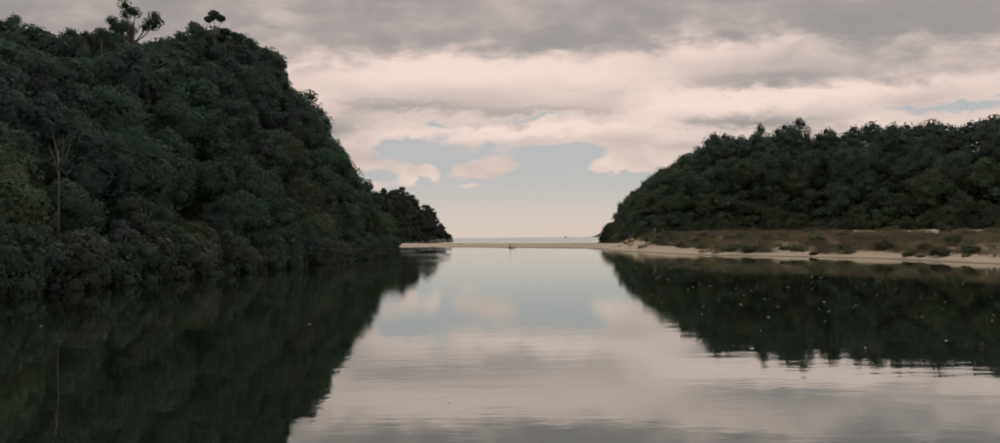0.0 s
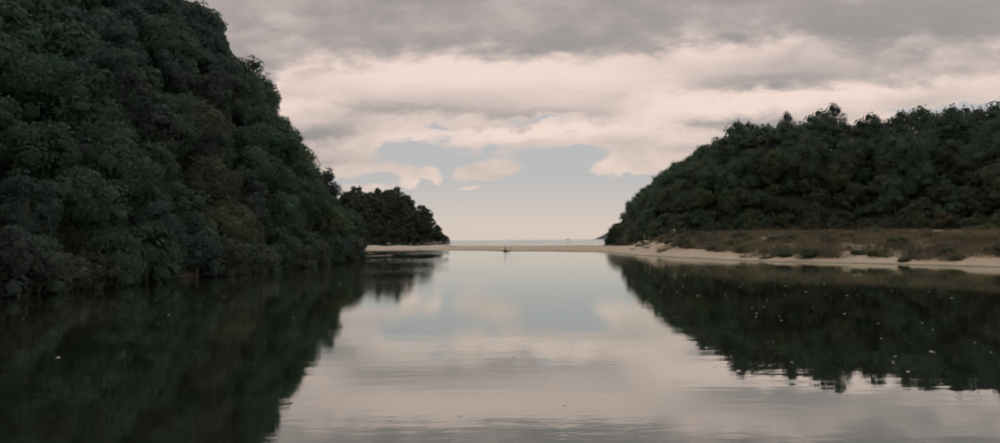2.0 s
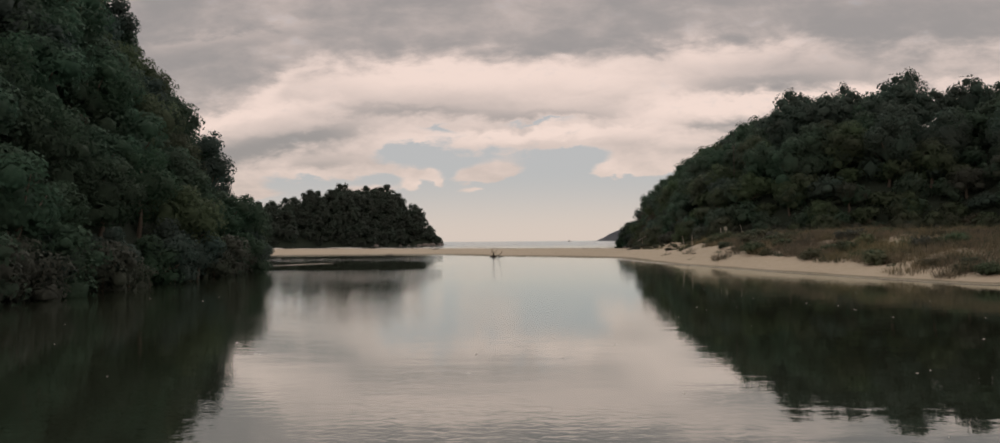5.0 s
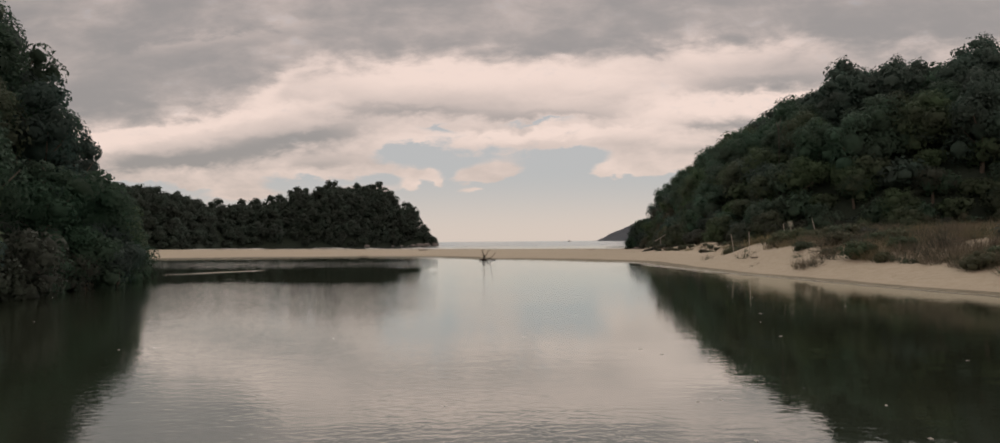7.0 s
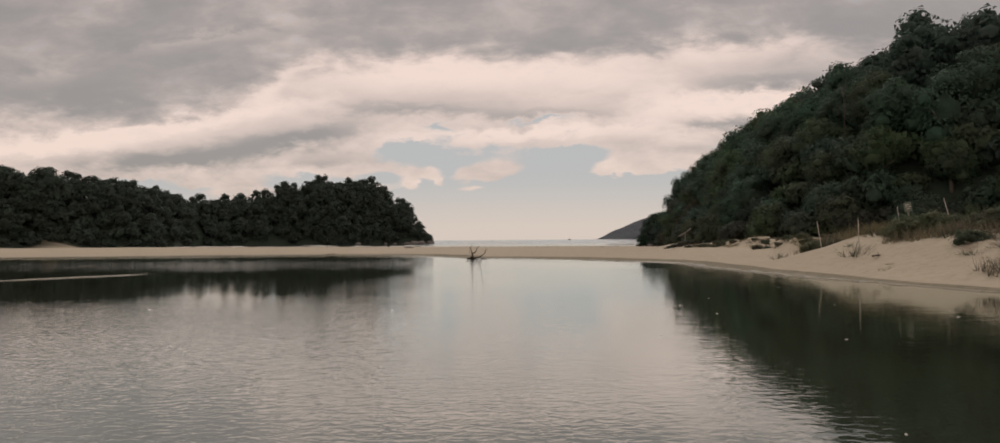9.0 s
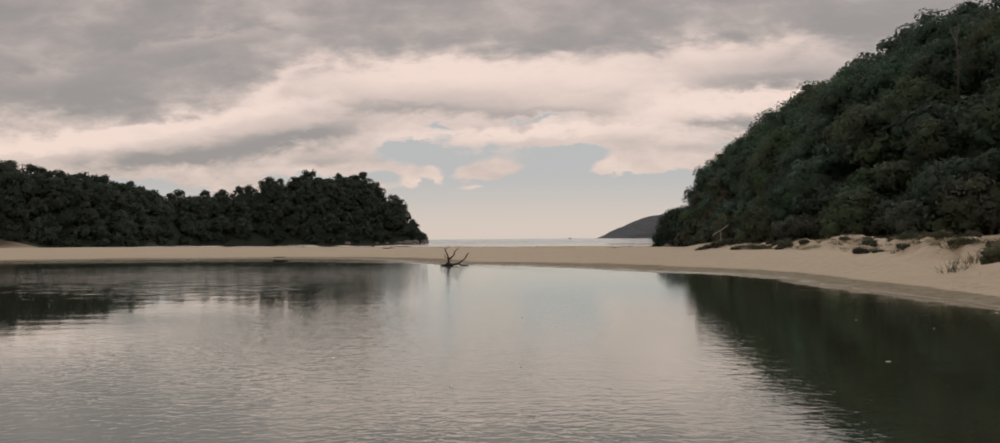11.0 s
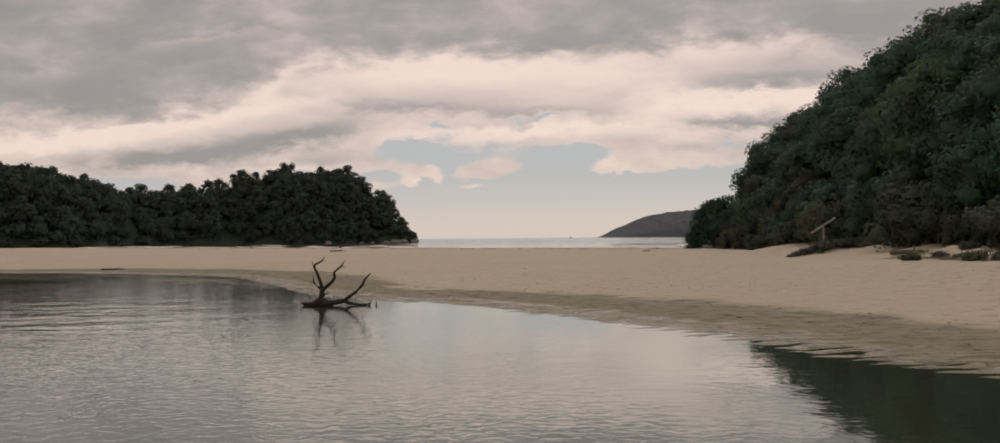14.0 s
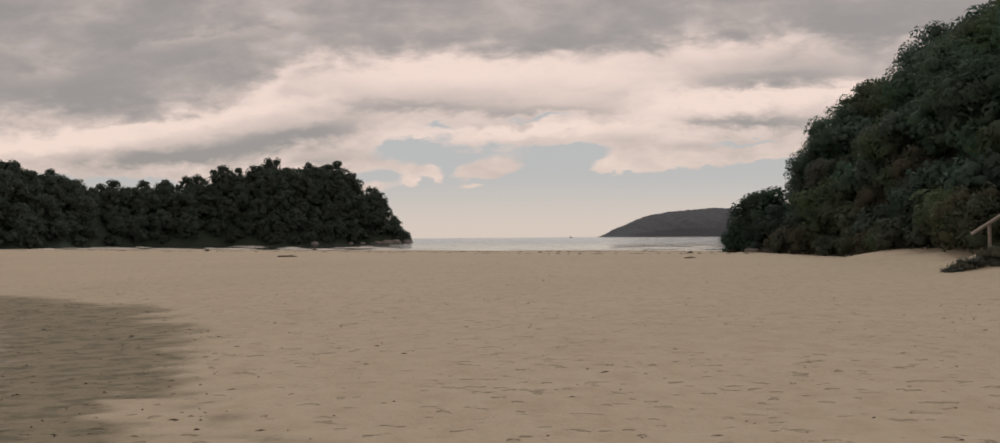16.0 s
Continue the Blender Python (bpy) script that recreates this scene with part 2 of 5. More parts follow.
    return z + 0.012 * waves(x, y, 0.9, 4.4) * (s > 0)


def height(x, y):
    x, y = np.asarray(x, float), np.asarray(y, float)
    return np.maximum(flats(x, y), hills(x, y))


def lines(stops):
    """Grid lines from stops of (start, spacing), each up to the next start."""
    out = []
    for (a, step), (b, _) in zip(stops, stops[1:]):
        k = max(1, round((b - a) / step))
        out += [a + (b - a) * i / k for i in range(k)]
    return np.array(out + [stops[-1][0]])


def sheet(name, xs, ys, z):
    """One mesh over a grid of lines."""
    X, Y = np.meshgrid(xs, ys)
    V = np.stack([X, Y, z(X, Y)], -1).reshape(-1, 3)
    w, h = len(xs), len(ys)
    i = (np.arange(h - 1)[:, None] * w + np.arange(w - 1)).ravel()
    F = np.stack([i, i + 1, i + w + 1, i + w], 1)
    me = bpy.data.meshes.new(name)
    me.vertices.add(len(V))
    me.vertices.foreach_set("co", V.ravel())
    me.loops.add(F.size)
    me.loops.foreach_set("vertex_index", F.ravel())
    me.polygons.add(len(F))
    me.polygons.foreach_set("loop_start", np.arange(len(F)) * 4)
    me.update(calc_edges=True)
    me.validate()
    me.polygons.foreach_set("use_smooth", np.ones(len(F), bool))
    return me


# ---------------------------------------------------------------- materials
def material(name):
    m = bpy.data.materials.new(name)
    m.use_nodes = True
    return m, Nodes(m.node_tree)


def surface(n, color, rough=0.7, normal=None, spec=0.3, metal=0.0):
    p = n.add("ShaderNodeBsdfPrincipled")
    n.put(p.inputs["Base Color"], color)
    n.put(p.inputs["Roughness"], rough)
    n.put(p.inputs["Specular IOR Level"], spec)
    n.put(p.inputs["Metallic"], metal)
    if normal is not None:
        n.put(p.inputs["Normal"], normal)
    out = n.add("ShaderNodeOutputMaterial")
    n.put(out.inputs[0], p.outputs[0])
    return p


def ground_material():
    m, n = material("sand_and_soil")
    geo = n.add("ShaderNodeNewGeometry")
    pos = geo.outputs["Position"]
    sep = n.add("ShaderNodeSeparateXYZ")
    n.put(sep.inputs[0], pos)
    z = sep.outputs[2]
    broad = n.noise(pos, 0.09, 4, 0.6)
    grain = n.noise(pos, 2.2, 6, 0.65)
    speck = n.noise(pos, 14.0, 4, 0.7)
    dry = n.mix(broad, (0.408, 0.354, 0.264), (0.496, 0.436, 0.340))
    dry = n.mix(n.ramp(grain, 0.35, 0.75, 0.0, 0.45), dry, (0.325, 0.260, 0.182))
    wet = n.mix(grain, (0.200, 0.176, 0.124), (0.276, 0.240, 0.174))
    slime = n.ramp(n.noise(n.scaled(pos, (0.8, 1.3, 1)), 2.4, 5, 0.65), 0.46, 0.62)
    wet = n.mix(n.math("MULTIPLY", slime, 0.7), wet, (0.112, 0.112, 0.074))
    damp = n.math("ADD", z, n.math("ADD", n.math("MULTIPLY", broad, 0.12), n.math("MULTIPLY", grain, 0.03)))
    dryness = n.ramp(damp, 0.162, 0.188)
    sand = n.mix(dryness, wet, dry)
    # mud of the bed; its darkening with depth paints the water's loss of light
    mud_dimmed = n.mix(n.ramp(z, -1.1, -0.02), (0.006, 0.009, 0.007), (0.128, 0.118, 0.082))
    sand = n.mix(n.ramp(z, -0.03, 0.012), mud_dimmed, sand)
    litter = n.mix(grain, (0.018, 0.030, 0.022), (0.042, 0.058, 0.040))
    soil = n.add("ShaderNodeAttribute", attribute_name="soil").outputs["Fac"]
    col = n.mix(soil, sand, litter)
    pits = n.noise(n.scaled(pos, (1, 2.0, 1), 12), 3.1, 2, 0.5, 0.2)
    pit = n.math("MULTIPLY", n.ramp(pits, 0.63, 0.74), n.ramp(n.noise(pos, 0.35, 3, 0.6), 0.35, 0.6, 0.3, 1.0))
    b = n.bump(n.math("SUBTRACT", n.math("MULTIPLY", speck, 0.25), pit), 0.90, 0.12)
    b = n.bump(grain, 0.35, 0.06, b)
    swash = n.noise(n.scaled(pos, (0.45, 1.3, 1), 25), 4.5, 4, 0.6, 0.4)
    b = n.bump(swash, n.math("MULTIPLY", n.ramp(damp, 0.17, 0.11), 0.9), 0.09, b)
    rough = n.ramp(z, 0.012, 0.045, 0.14, 0.92)
    surface(n, col, rough, b, n.ramp(z, -0.04, 0.03, 0.0, 0.35))
    return m


def water_material():
    m, n = material("tea_dark_water")
    pos = n.add("ShaderNodeNewGeometry").outputs["Position"]
    sep = n.add("ShaderNodeSeparateXYZ")
    n.put(sep.inputs[0], pos)
    # the breeze off the beach ruffles the upper lagoon; the inner reach lies still
    breeze = n.math("MULTIPLY", n.ramp(sep.outputs[1], 45.0, 125.0, 0.10, 1.0), n.ramp(sep.outputs[1], 146.0, 166.0, 1.0, 0.8))
    gust = n.math("MULTIPLY", n.ramp(n.noise(n.scaled(pos, (0.5, 1, 1)), 0.06, 3, 0.5), 0.36, 0.64, 0.45, 1.0), breeze)
    lee = n.math("MULTIPLY", n.ramp(sep.outputs[0], 4.0, -3.0), n.math("MULTIPLY", n.ramp(sep.outputs[1], 112.0, 122.0), n.ramp(sep.outputs[1], 152.0, 144.0)))
    gust = n.math("MULTIPLY", gust, n.math("SUBTRACT", 1.0, n.math("MULTIPLY", lee, 0.85)))
    small = n.noise(n.scaled(pos, (0.62, 1.0, 1), 10), 8.0, 2.0, 0.5, 0.6)
    slow = n.noise(n.scaled(pos, (0.30, 1.0, 1), -6), 1.5, 2, 0.5)
    swell = n.noise(n.scaled(pos, (0.25, 1.0, 1), 3), 0.45, 4, 0.6)
    sea = n.ramp(sep.outputs[1], 268.0, 300.0)
    b = n.bump(small, n.math("MULTIPLY", gust, n.ramp(sep.outputs[0], 2.0, 13.0, 0.46, 0.11)), 0.022)
    b = n.bump(slow, n.math("ADD", 0.032, n.math("MULTIPLY", gust, 0.018)), 0.10, b)
    # a cat's paw of wind over the far corner of the lagoon
    paw = n.math("MULTIPLY", n.ramp(sep.outputs[0], 6.0, -5.0), n.math("MULTIPLY", n.ramp(sep.outputs[1], 136.0, 146.0), n.ramp(sep.outputs[1], 174.0, 166.0)))
    chop = n.noise(n.scaled(pos, (0.45, 1.0, 1), 10), 1.0, 3, 0.6, 0.4)
    b = n.bump(chop, n.math("MULTIPLY", paw, 0.42), 0.10, b)
    b = n.bump(swell, n.math("MULTIPLY", sea, 0.55), 0.5, b)
    fres = n.add("ShaderNodeFresnel")
    fres.inputs["IOR"].default_value = 1.33
    n.put(fres.inputs["Normal"], b)
    gloss = n.add("ShaderNodeBsdfGlossy")
    n.put(gloss.inputs["Roughness"], n.ramp(sep.outputs[1], 275.0, 420.0, 0.008, 0.11))
    n.put(gloss.inputs["Color"], n.mix(n.ramp(sep.outputs[1], 290.0, 500.0), (0.932, 0.968, 0.945), (0.82, 0.86, 0.88)))
    n.put(gloss.inputs["Normal"], b)
    clear = n.add("ShaderNodeBsdfTransparent")
    clear.inputs["Color"].default_value = (0.50, 0.61, 0.48, 1)
    # a flat colour put in to brighten dark water, paler towards the mouth
    lift = n.add("ShaderNodeBsdfDiffuse")
    n.put(lift.inputs["Color"], n.mix(n.ramp(sep.outputs[1], 20.0, 120.0), (0.008, 0.013, 0.012), (0.056, 0.066, 0.046)))
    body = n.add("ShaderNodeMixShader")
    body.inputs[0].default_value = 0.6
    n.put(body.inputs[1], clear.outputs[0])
    n.put(body.inputs[2], lift.outputs[0])
    mixed = n.add("ShaderNodeMixShader")
    n.put(mixed.inputs[0], n.math("POWER", fres.outputs[0], 0.47))
    n.put(mixed.inputs[1], body.outputs[0])
    n.put(mixed.inputs[2], gloss.outputs[0])
    out = n.add("ShaderNodeOutputMaterial")
    n.put(out.inputs[0], mixed.outputs[0])
    return m


def leaf_material(name, dark, light, spec=0.12, rough=0.75):
    m, n = material(name)
    geo = n.add("ShaderNodeNewGeometry")
    info = n.add("ShaderNodeObjectInfo")
    per_leaf = geo.outputs["Random Per Island"]
    clump = n.noise(geo.outputs["Position"], 0.8, 3, 0.6)
    stand = n.ramp(n.noise(geo.outputs["Position"], 0.17, 2, 0.5), 0.3, 0.7)
    sprig = n.noise(geo.outputs["Position"], 5.0, 3, 0.7)
    share = n.math("ADD", n.math("MULTIPLY", per_leaf, 0.16), n.math("MULTIPLY", clump, 0.64))
    share = n.math("ADD", share, n.math("MULTIPLY", n.ramp(sprig, 0.35, 0.65), 0.20))
    col = n.mix(share, dark, light)
    hue = n.add("ShaderNodeHueSaturation")
    vary = n.math("ADD", n.math("MULTIPLY", info.outputs["Random"], 0.5), n.math("MULTIPLY", stand, 0.5))
    n.put(hue.inputs["Hue"], n.math("ADD", 0.49, n.math("MULTIPLY", vary, 0.045)))
    n.put(hue.inputs["Saturation"], n.math("ADD", 0.75, n.math("MULTIPLY", stand, 0.4)))
    n.put(hue.inputs["Value"], n.math("ADD", 0.80, n.math("MULTIPLY", vary, 0.5)))
    n.put(hue.inputs["Color"], col)
    p = surface(n, hue.outputs[0], rough, n.bump(sprig, 0.4, 0.12), spec)
    through_leaf = n.add("ShaderNodeBsdfTranslucent")
    n.put(through_leaf.inputs[0], hue.outputs[0])
    both = n.add("ShaderNodeMixShader")
    both.inputs[0].default_value = 0.42
    n.put(both.inputs[1], p.outputs[0])
    n.put(both.inputs[2], through_leaf.outputs[0])
    out = next(q for q in n.tree.nodes if q.type == "OUTPUT_MATERIAL")
    n.put(out.inputs[0], both.outputs[0])
    return m


def bark_material(name, dark, light, scale=6.0):
    m, n = material(name)
    tc = n.add("ShaderNodeTexCoord").outputs["Object"]
    streak = n.noise(n.scaled(tc, (1, 1, 0.25)), scale, 5, 0.65)
    col = n.mix(streak, dark, light)
    surface(n, col, 0.85, n.bump(streak, 0.6, 0.03), 0.2)
    return m


SAND = ground_material()
WATER = water_material()
LEAF = leaf_material("bush_leaves", (0.029, 0.060, 0.042), (0.084, 0.144, 0.091))
LEAF_WARM = leaf_material("olive_leaves", (0.050, 0.068, 0.045), (0.124, 0.156, 0.097))
LEAF_COOL = leaf_material("blue_green_leaves", (0.035, 0.060, 0.052), (0.087, 0.129, 0.109))
LEAF_GREY = leaf_material("grey_green_leaves", (0.051, 0.062, 0.050), (0.100, 0.117, 0.091), 0.2, 0.65)
LEAF_BROWN = leaf_material("dry_brown_scrub", (0.070, 0.072, 0.051), (0.128, 0.128, 0.088))
# lighter leaf copies, with light put into the colour, for the dune hill
LEAF_LIT = leaf_material("lit_bush_leaves", (0.053, 0.094, 0.066), (0.095, 0.157, 0.105))
OLIVE_LIT = leaf_material("lit_olive_leaves", (0.067, 0.095, 0.058), (0.111, 0.150, 0.091))
TEAL_LIT = leaf_material("lit_blue_green_leaves", (0.056, 0.091, 0.077), (0.096, 0.139, 0.110))
LEAF_REMOTE = leaf_material("headland_leaves", (0.048, 0.068, 0.054), (0.086, 0.112, 0.089))
LEAF_MAT = leaf_material("dune_mat_leaves", (0.085, 0.098, 0.058), (0.175, 0.190, 0.115))
BARK = bark_material("grey_bark", (0.06, 0.05, 0.04), (0.20, 0.17, 0.14))
PALE_BARK = bark_material("bleached_bark", (0.07, 0.066, 0.060), (0.16, 0.148, 0.130))
WET_WOOD = bark_material("wet_dark_wood", (0.012, 0.010, 0.008), (0.055, 0.042, 0.030), 9.0)

# ---------------------------------------------------------------- ground and water
xs = lines([(-4600, 900), (-1000, 120), (-420, 16), (-140, 5), (-60, 1.5), (-30, 1.0), (-8, 0.22), (-2, 0.14), (16, 0.3), (22, 0.5), (48, 1.2), (80, 4), (130, 16), (420, 120), (1000, 900), (4600, 1)])
ys = lines([(-900, 120), (-160, 10), (0, 2.5), (60, 1.2), (100, 0.8), (152, 0.13), (176, 0.26), (194, 0.8), (262, 1.2), (300, 3), (360, 5), (560, 40), (1000, 500), (4800, 1)])


def bare_ground(x, y):
    d = np.maximum(np.maximum(inside(LEFT_HILL, x, y), inside(RIGHT_HILL, x, y)), inside(HEADLAND, x, y))
    return height(x, y) - 0.8 * smooth(d, 0.5, 5)


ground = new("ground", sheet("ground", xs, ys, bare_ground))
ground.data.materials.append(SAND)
co = np.empty(len(ground.data.vertices) * 3)
ground.data.vertices.foreach_get("co", co)
gx, gy = co[0::3], co[1::3]
soil = np.maximum(np.maximum(inside(LEFT_HILL, gx, gy), inside(RIGHT_HILL, gx, gy)), inside(HEADLAND, gx, gy) + 6)
soil = np.maximum(smooth(soil + 1.2 * waves(gx, gy, 2.5, 0.3), -1.5, 1.5), smooth(-gy, 95, 130))
ground.data.attributes.new("soil", "FLOAT", "POINT").data.foreach_set("value", soil)
tagged(ground, "pale sand flats and dunes with dark wooded hillsides", "ground", kind="structure")
ys = lines([(-900, 300), (0, 50), (1000, 1000), (4800, 1)])
xs = lines([(-4600, 1000), (-500, 100), (500, 1000), (4600, 1)])
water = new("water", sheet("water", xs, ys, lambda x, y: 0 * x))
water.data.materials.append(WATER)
tagged(water, "calm dark lagoon and sea water with fine ripples", "water", kind="structure")
water.visible_shadow = False


# ---------------------------------------------------------------- helpers for things
SOFT = {}   # soft normals of leafy meshes, by name


def soften(me, N):
    """Lets leaves take the light as the mass that they sit on does."""
    me.polygons.foreach_set("use_smooth", np.ones(len(me.polygons), bool))
    me.normals_split_custom_set_from_vertices([tuple(v) for v in N])
    SOFT[me.name] = np.array([tuple(v) for v in N])


def mesh_from(name, V, F, mat, flat=True, normals=None):
    me = bpy.data.meshes.new(name)
    me.from_pydata([tuple(v) for v in V], [], F)
    me.materials.append(mat)
    if not flat:
        me.polygons.foreach_set("use_smooth", np.ones(len(F), bool))
    if normals:
        soften(me, normals)
    return me


def part(name, me, parent, label=""):
    ob = new(name, me)
    ob.parent = parent
    return tagged(ob, label)


def empty(name, m=None):
    ob = new(name)
    ob.empty_display_size = 0.3
    if m is not None:
        ob.matrix_basis = m
    return ob


def tube(V, F, points, radii, sides=6):
    """Adds a bent, tapered limb to the lists V and F."""
    pts = [Vector(p) for p in points]
    start = len(V)
    for i, p in enumerate(pts):
        d = (pts[min(i + 1, len(pts) - 1)] - pts[max(i - 1, 0)]).normalized()
        a = d.orthogonal().normalized()
        b = d.cross(a)
        for k in range(sides):
            w = 2 * math.pi * k / sides
            V.append(p + (a * math.cos(w) + b * math.sin(w)) * radii[i])
    for i in range(len(pts) - 1):
        for k in range(sides):
            q, r = start + i * sides + k, start + i * sides + (k + 1) % sides
            F.append((q, r, r + sides, q + sides))
    F.append(tuple(range(start + sides - 1, start - 1, -1)))
    top = start + (len(pts) - 1) * sides
    F.append(tuple(range(top, top + sides)))


def crown_mesh(name, rng, lumps, leaves, leaf, mat, core=0.0):
    """Leaves set over uneven lumps; lumps are (x, y, z, radius, flatness). Lumps wider than core get a leafy heart."""
    V, F, N = [], [], []
    for x, y, z, r, f in lumps:
        if r < core:
            continue
        bm = bmesh.new()
        bmesh.ops.create_icosphere(bm, subdivisions=1, radius=r * 0.56)
        at = len(V)
        for v in bm.verts:
            k = rng.uniform(0.70, 1.20)
            V.append((x + v.co.x * k, y + v.co.y * k, z + v.co.z * k * f))
            N.append((v.co + Vector((0, 0, 0.1 * r))).normalized())
        F += [tuple(at + v.index for v in f2.verts) for f2 in bm.faces]
        bm.free()
    area = [r ** 2 for _, _, _, r, _ in lumps]
    heart = Vector(lumps[0][:3])
    for x, y, z, r, f in rng.choices(lumps, area, k=leaves):
        u = Vector((rng.gauss(0, 1), rng.gauss(0, 1), rng.gauss(0.2, 1))).normalized()
        k = r * rng.uniform(0.76, 1.03)
        c = Vector((x + u.x * k, y + u.y * k, z + u.z * k * f))
        nrm = (u * 1.1 + Vector((rng.uniform(-1, 1), rng.uniform(-1, 1), rng.uniform(-0.5, 1.0))) * 0.75).normalized()
        a = Matrix.Rotation(rng.uniform(0, 6.28), 3, nrm) @ nrm.orthogonal().normalized()
        b = nrm.cross(a)
        L, W = leaf * rng.uniform(0.7, 1.5), leaf * rng.uniform(0.5, 0.9)
        at = len(V)
        V += [c - a * L * 0.7 - b * W, c + a * L, c - a * L * 0.5 + b * W]
        F.append((at, at + 1, at + 2))
        soft = (u * 1.5 + (c - heart) * (0.5 / max(0.1, (c - heart).length)) + nrm * 0.18 + Vector((0, 0, 0.25))).normalized()
        N += [soft] * 3
    return mesh_from(name, V, F, mat, True, N)


def trunk_mesh(name, rng, tall, girth, spread, mat, limbs=4, sink=1.0):
    V, F = [], []
    lean = Vector((rng.uniform(-0.12, 0.12), rng.uniform(-0.12, 0.12), 1))
    tube(V, F, [lean * (tall * s) + Vector((0.08 * math.sin(7 * s), 0.08 * math.cos(5 * s), 0)) * tall * 0.3 for s in (-sink / tall, 0.0, 0.3, 0.6, 0.85)],
         [girth * 1.25, girth, girth * 0.75, girth * 0.5, girth * 0.25])
    for i in range(limbs):
        w = 6.28 * i / limbs + rng.uniform(-0.5, 0.5)
        s = rng.uniform(0.3, 0.6)
        o = lean * (tall * s)
        e = o + Vector((math.cos(w) * spread, math.sin(w) * spread, tall * rng.uniform(0.2, 0.4)))
        tube(V, F, [o, o.lerp(e, 0.5) + Vector((0, 0, -0.1 * tall * 0.3)), e], [girth * 0.45, girth * 0.3, girth * 0.1], 5)
    return mesh_from(name, V, F, mat, False)


def kind_of_tree(seed, tall, radius, leaves, leaf, mat, n_lumps=6, bark=BARK, low=0.32):
    """Trunk and crown meshes of one tree form: a heart, limbs' masses round it, and sprays that break the outline."""
    rng = random.Random(seed)
    lumps = [(0, 0, tall * 0.56, radius * 0.70, min(1.15, tall * 0.40 / (radius * 0.70)))]
    for i in range(n_lumps):
        w = 6.28 * i / n_lumps + rng.uniform(-0.5, 0.5)
        k = radius * rng.uniform(0.35, 0.62)
        lumps.append((math.cos(w) * k, math.sin(w) * k, tall * rng.uniform(low + 0.1, 0.80), radius * rng.uniform(0.34, 0.46), rng.uniform(0.7, 1.0)))
    for i in range(18):
        w, e = rng.uniform(0, 6.28), rng.uniform(-0.3, 1.45)
        k = radius * rng.uniform(0.52, 0.74)
        lumps.append((math.cos(w) * math.cos(e) * k, math.sin(w) * math.cos(e) * k, max(tall * low, tall * 0.58 + math.sin(e) * tall * rng.uniform(0.30, 0.44)),
                      radius * rng.uniform(0.20, 0.33), rng.uniform(0.7, 1.0)))
    return (trunk_mesh("trunk", rng, tall * 0.85, radius * 0.06, radius * 0.5, bark, sink=2.6), crown_mesh("crown", rng, lumps, leaves, leaf, mat, radius * 0.28))


def plant(name, form, m, label, category, group):
    ob = empty(name, m)
    part("trunk", form[0], ob)
    part("crown", form[1], ob)
    return tagged(ob, label, category, group)


def ground_at(x, y):
    return float(height(np.array([x]), np.array([y]))[0])


def standing(x, y, turn, size, sink=0.25, tilt=(0, 0)):
    return pose(x, y, ground_at(x, y) - sink, tilt[0], tilt[1], turn) @ Matrix.Diagonal((size[0], size[0], size[1], 1))


def joined(name, items, label, category):
    """One mesh of many crowns, for the depth of a wood where single trees cannot be told."""
    mats, verts, faces, index, norms, at = [], [], [], [], [], 0
    for me, m in items:
        co = np.empty(len(me.vertices) * 3)
        me.vertices.foreach_get("co", co)
        M = np.array(m)
        verts.append(co.reshape(-1, 3) @ M[:3, :3].T + M[:3, 3])
        norms.append(SOFT[me.name] @ np.array(m.to_quaternion().to_matrix()).T)
        tri = np.empty(len(me.loops), np.int32)
        me.loops.foreach_get("vertex_index", tri)
        faces.append(tri + at)
        if me.materials[0] not in mats:
            mats.append(me.materials[0])
        index.append(np.full(len(tri) // 3, mats.index(me.materials[0]), np.int32))
        at += len(me.vertices)
    V, F = np.concatenate(verts), np.concatenate(faces)
    me = bpy.data.meshes.new(name)
    me.vertices.add(len(V))
    me.vertices.foreach_set("co", V.ravel())
    me.loops.add(len(F))
    me.loops.foreach_set("vertex_index", F)
    me.polygons.add(len(F) // 3)
    me.polygons.foreach_set("loop_start", np.arange(len(F) // 3) * 3)
    for mat in mats:
        me.materials.append(mat)
    me.polygons.foreach_set("material_index", np.concatenate(index))
    me.update(calc_edges=True)
    me.polygons.foreach_set("use_smooth", np.ones(len(F) // 3, bool))
    me.normals_split_custom_set_from_vertices(np.concatenate(norms))
    return tagged(new(name, me), label, category, kind="stuff")


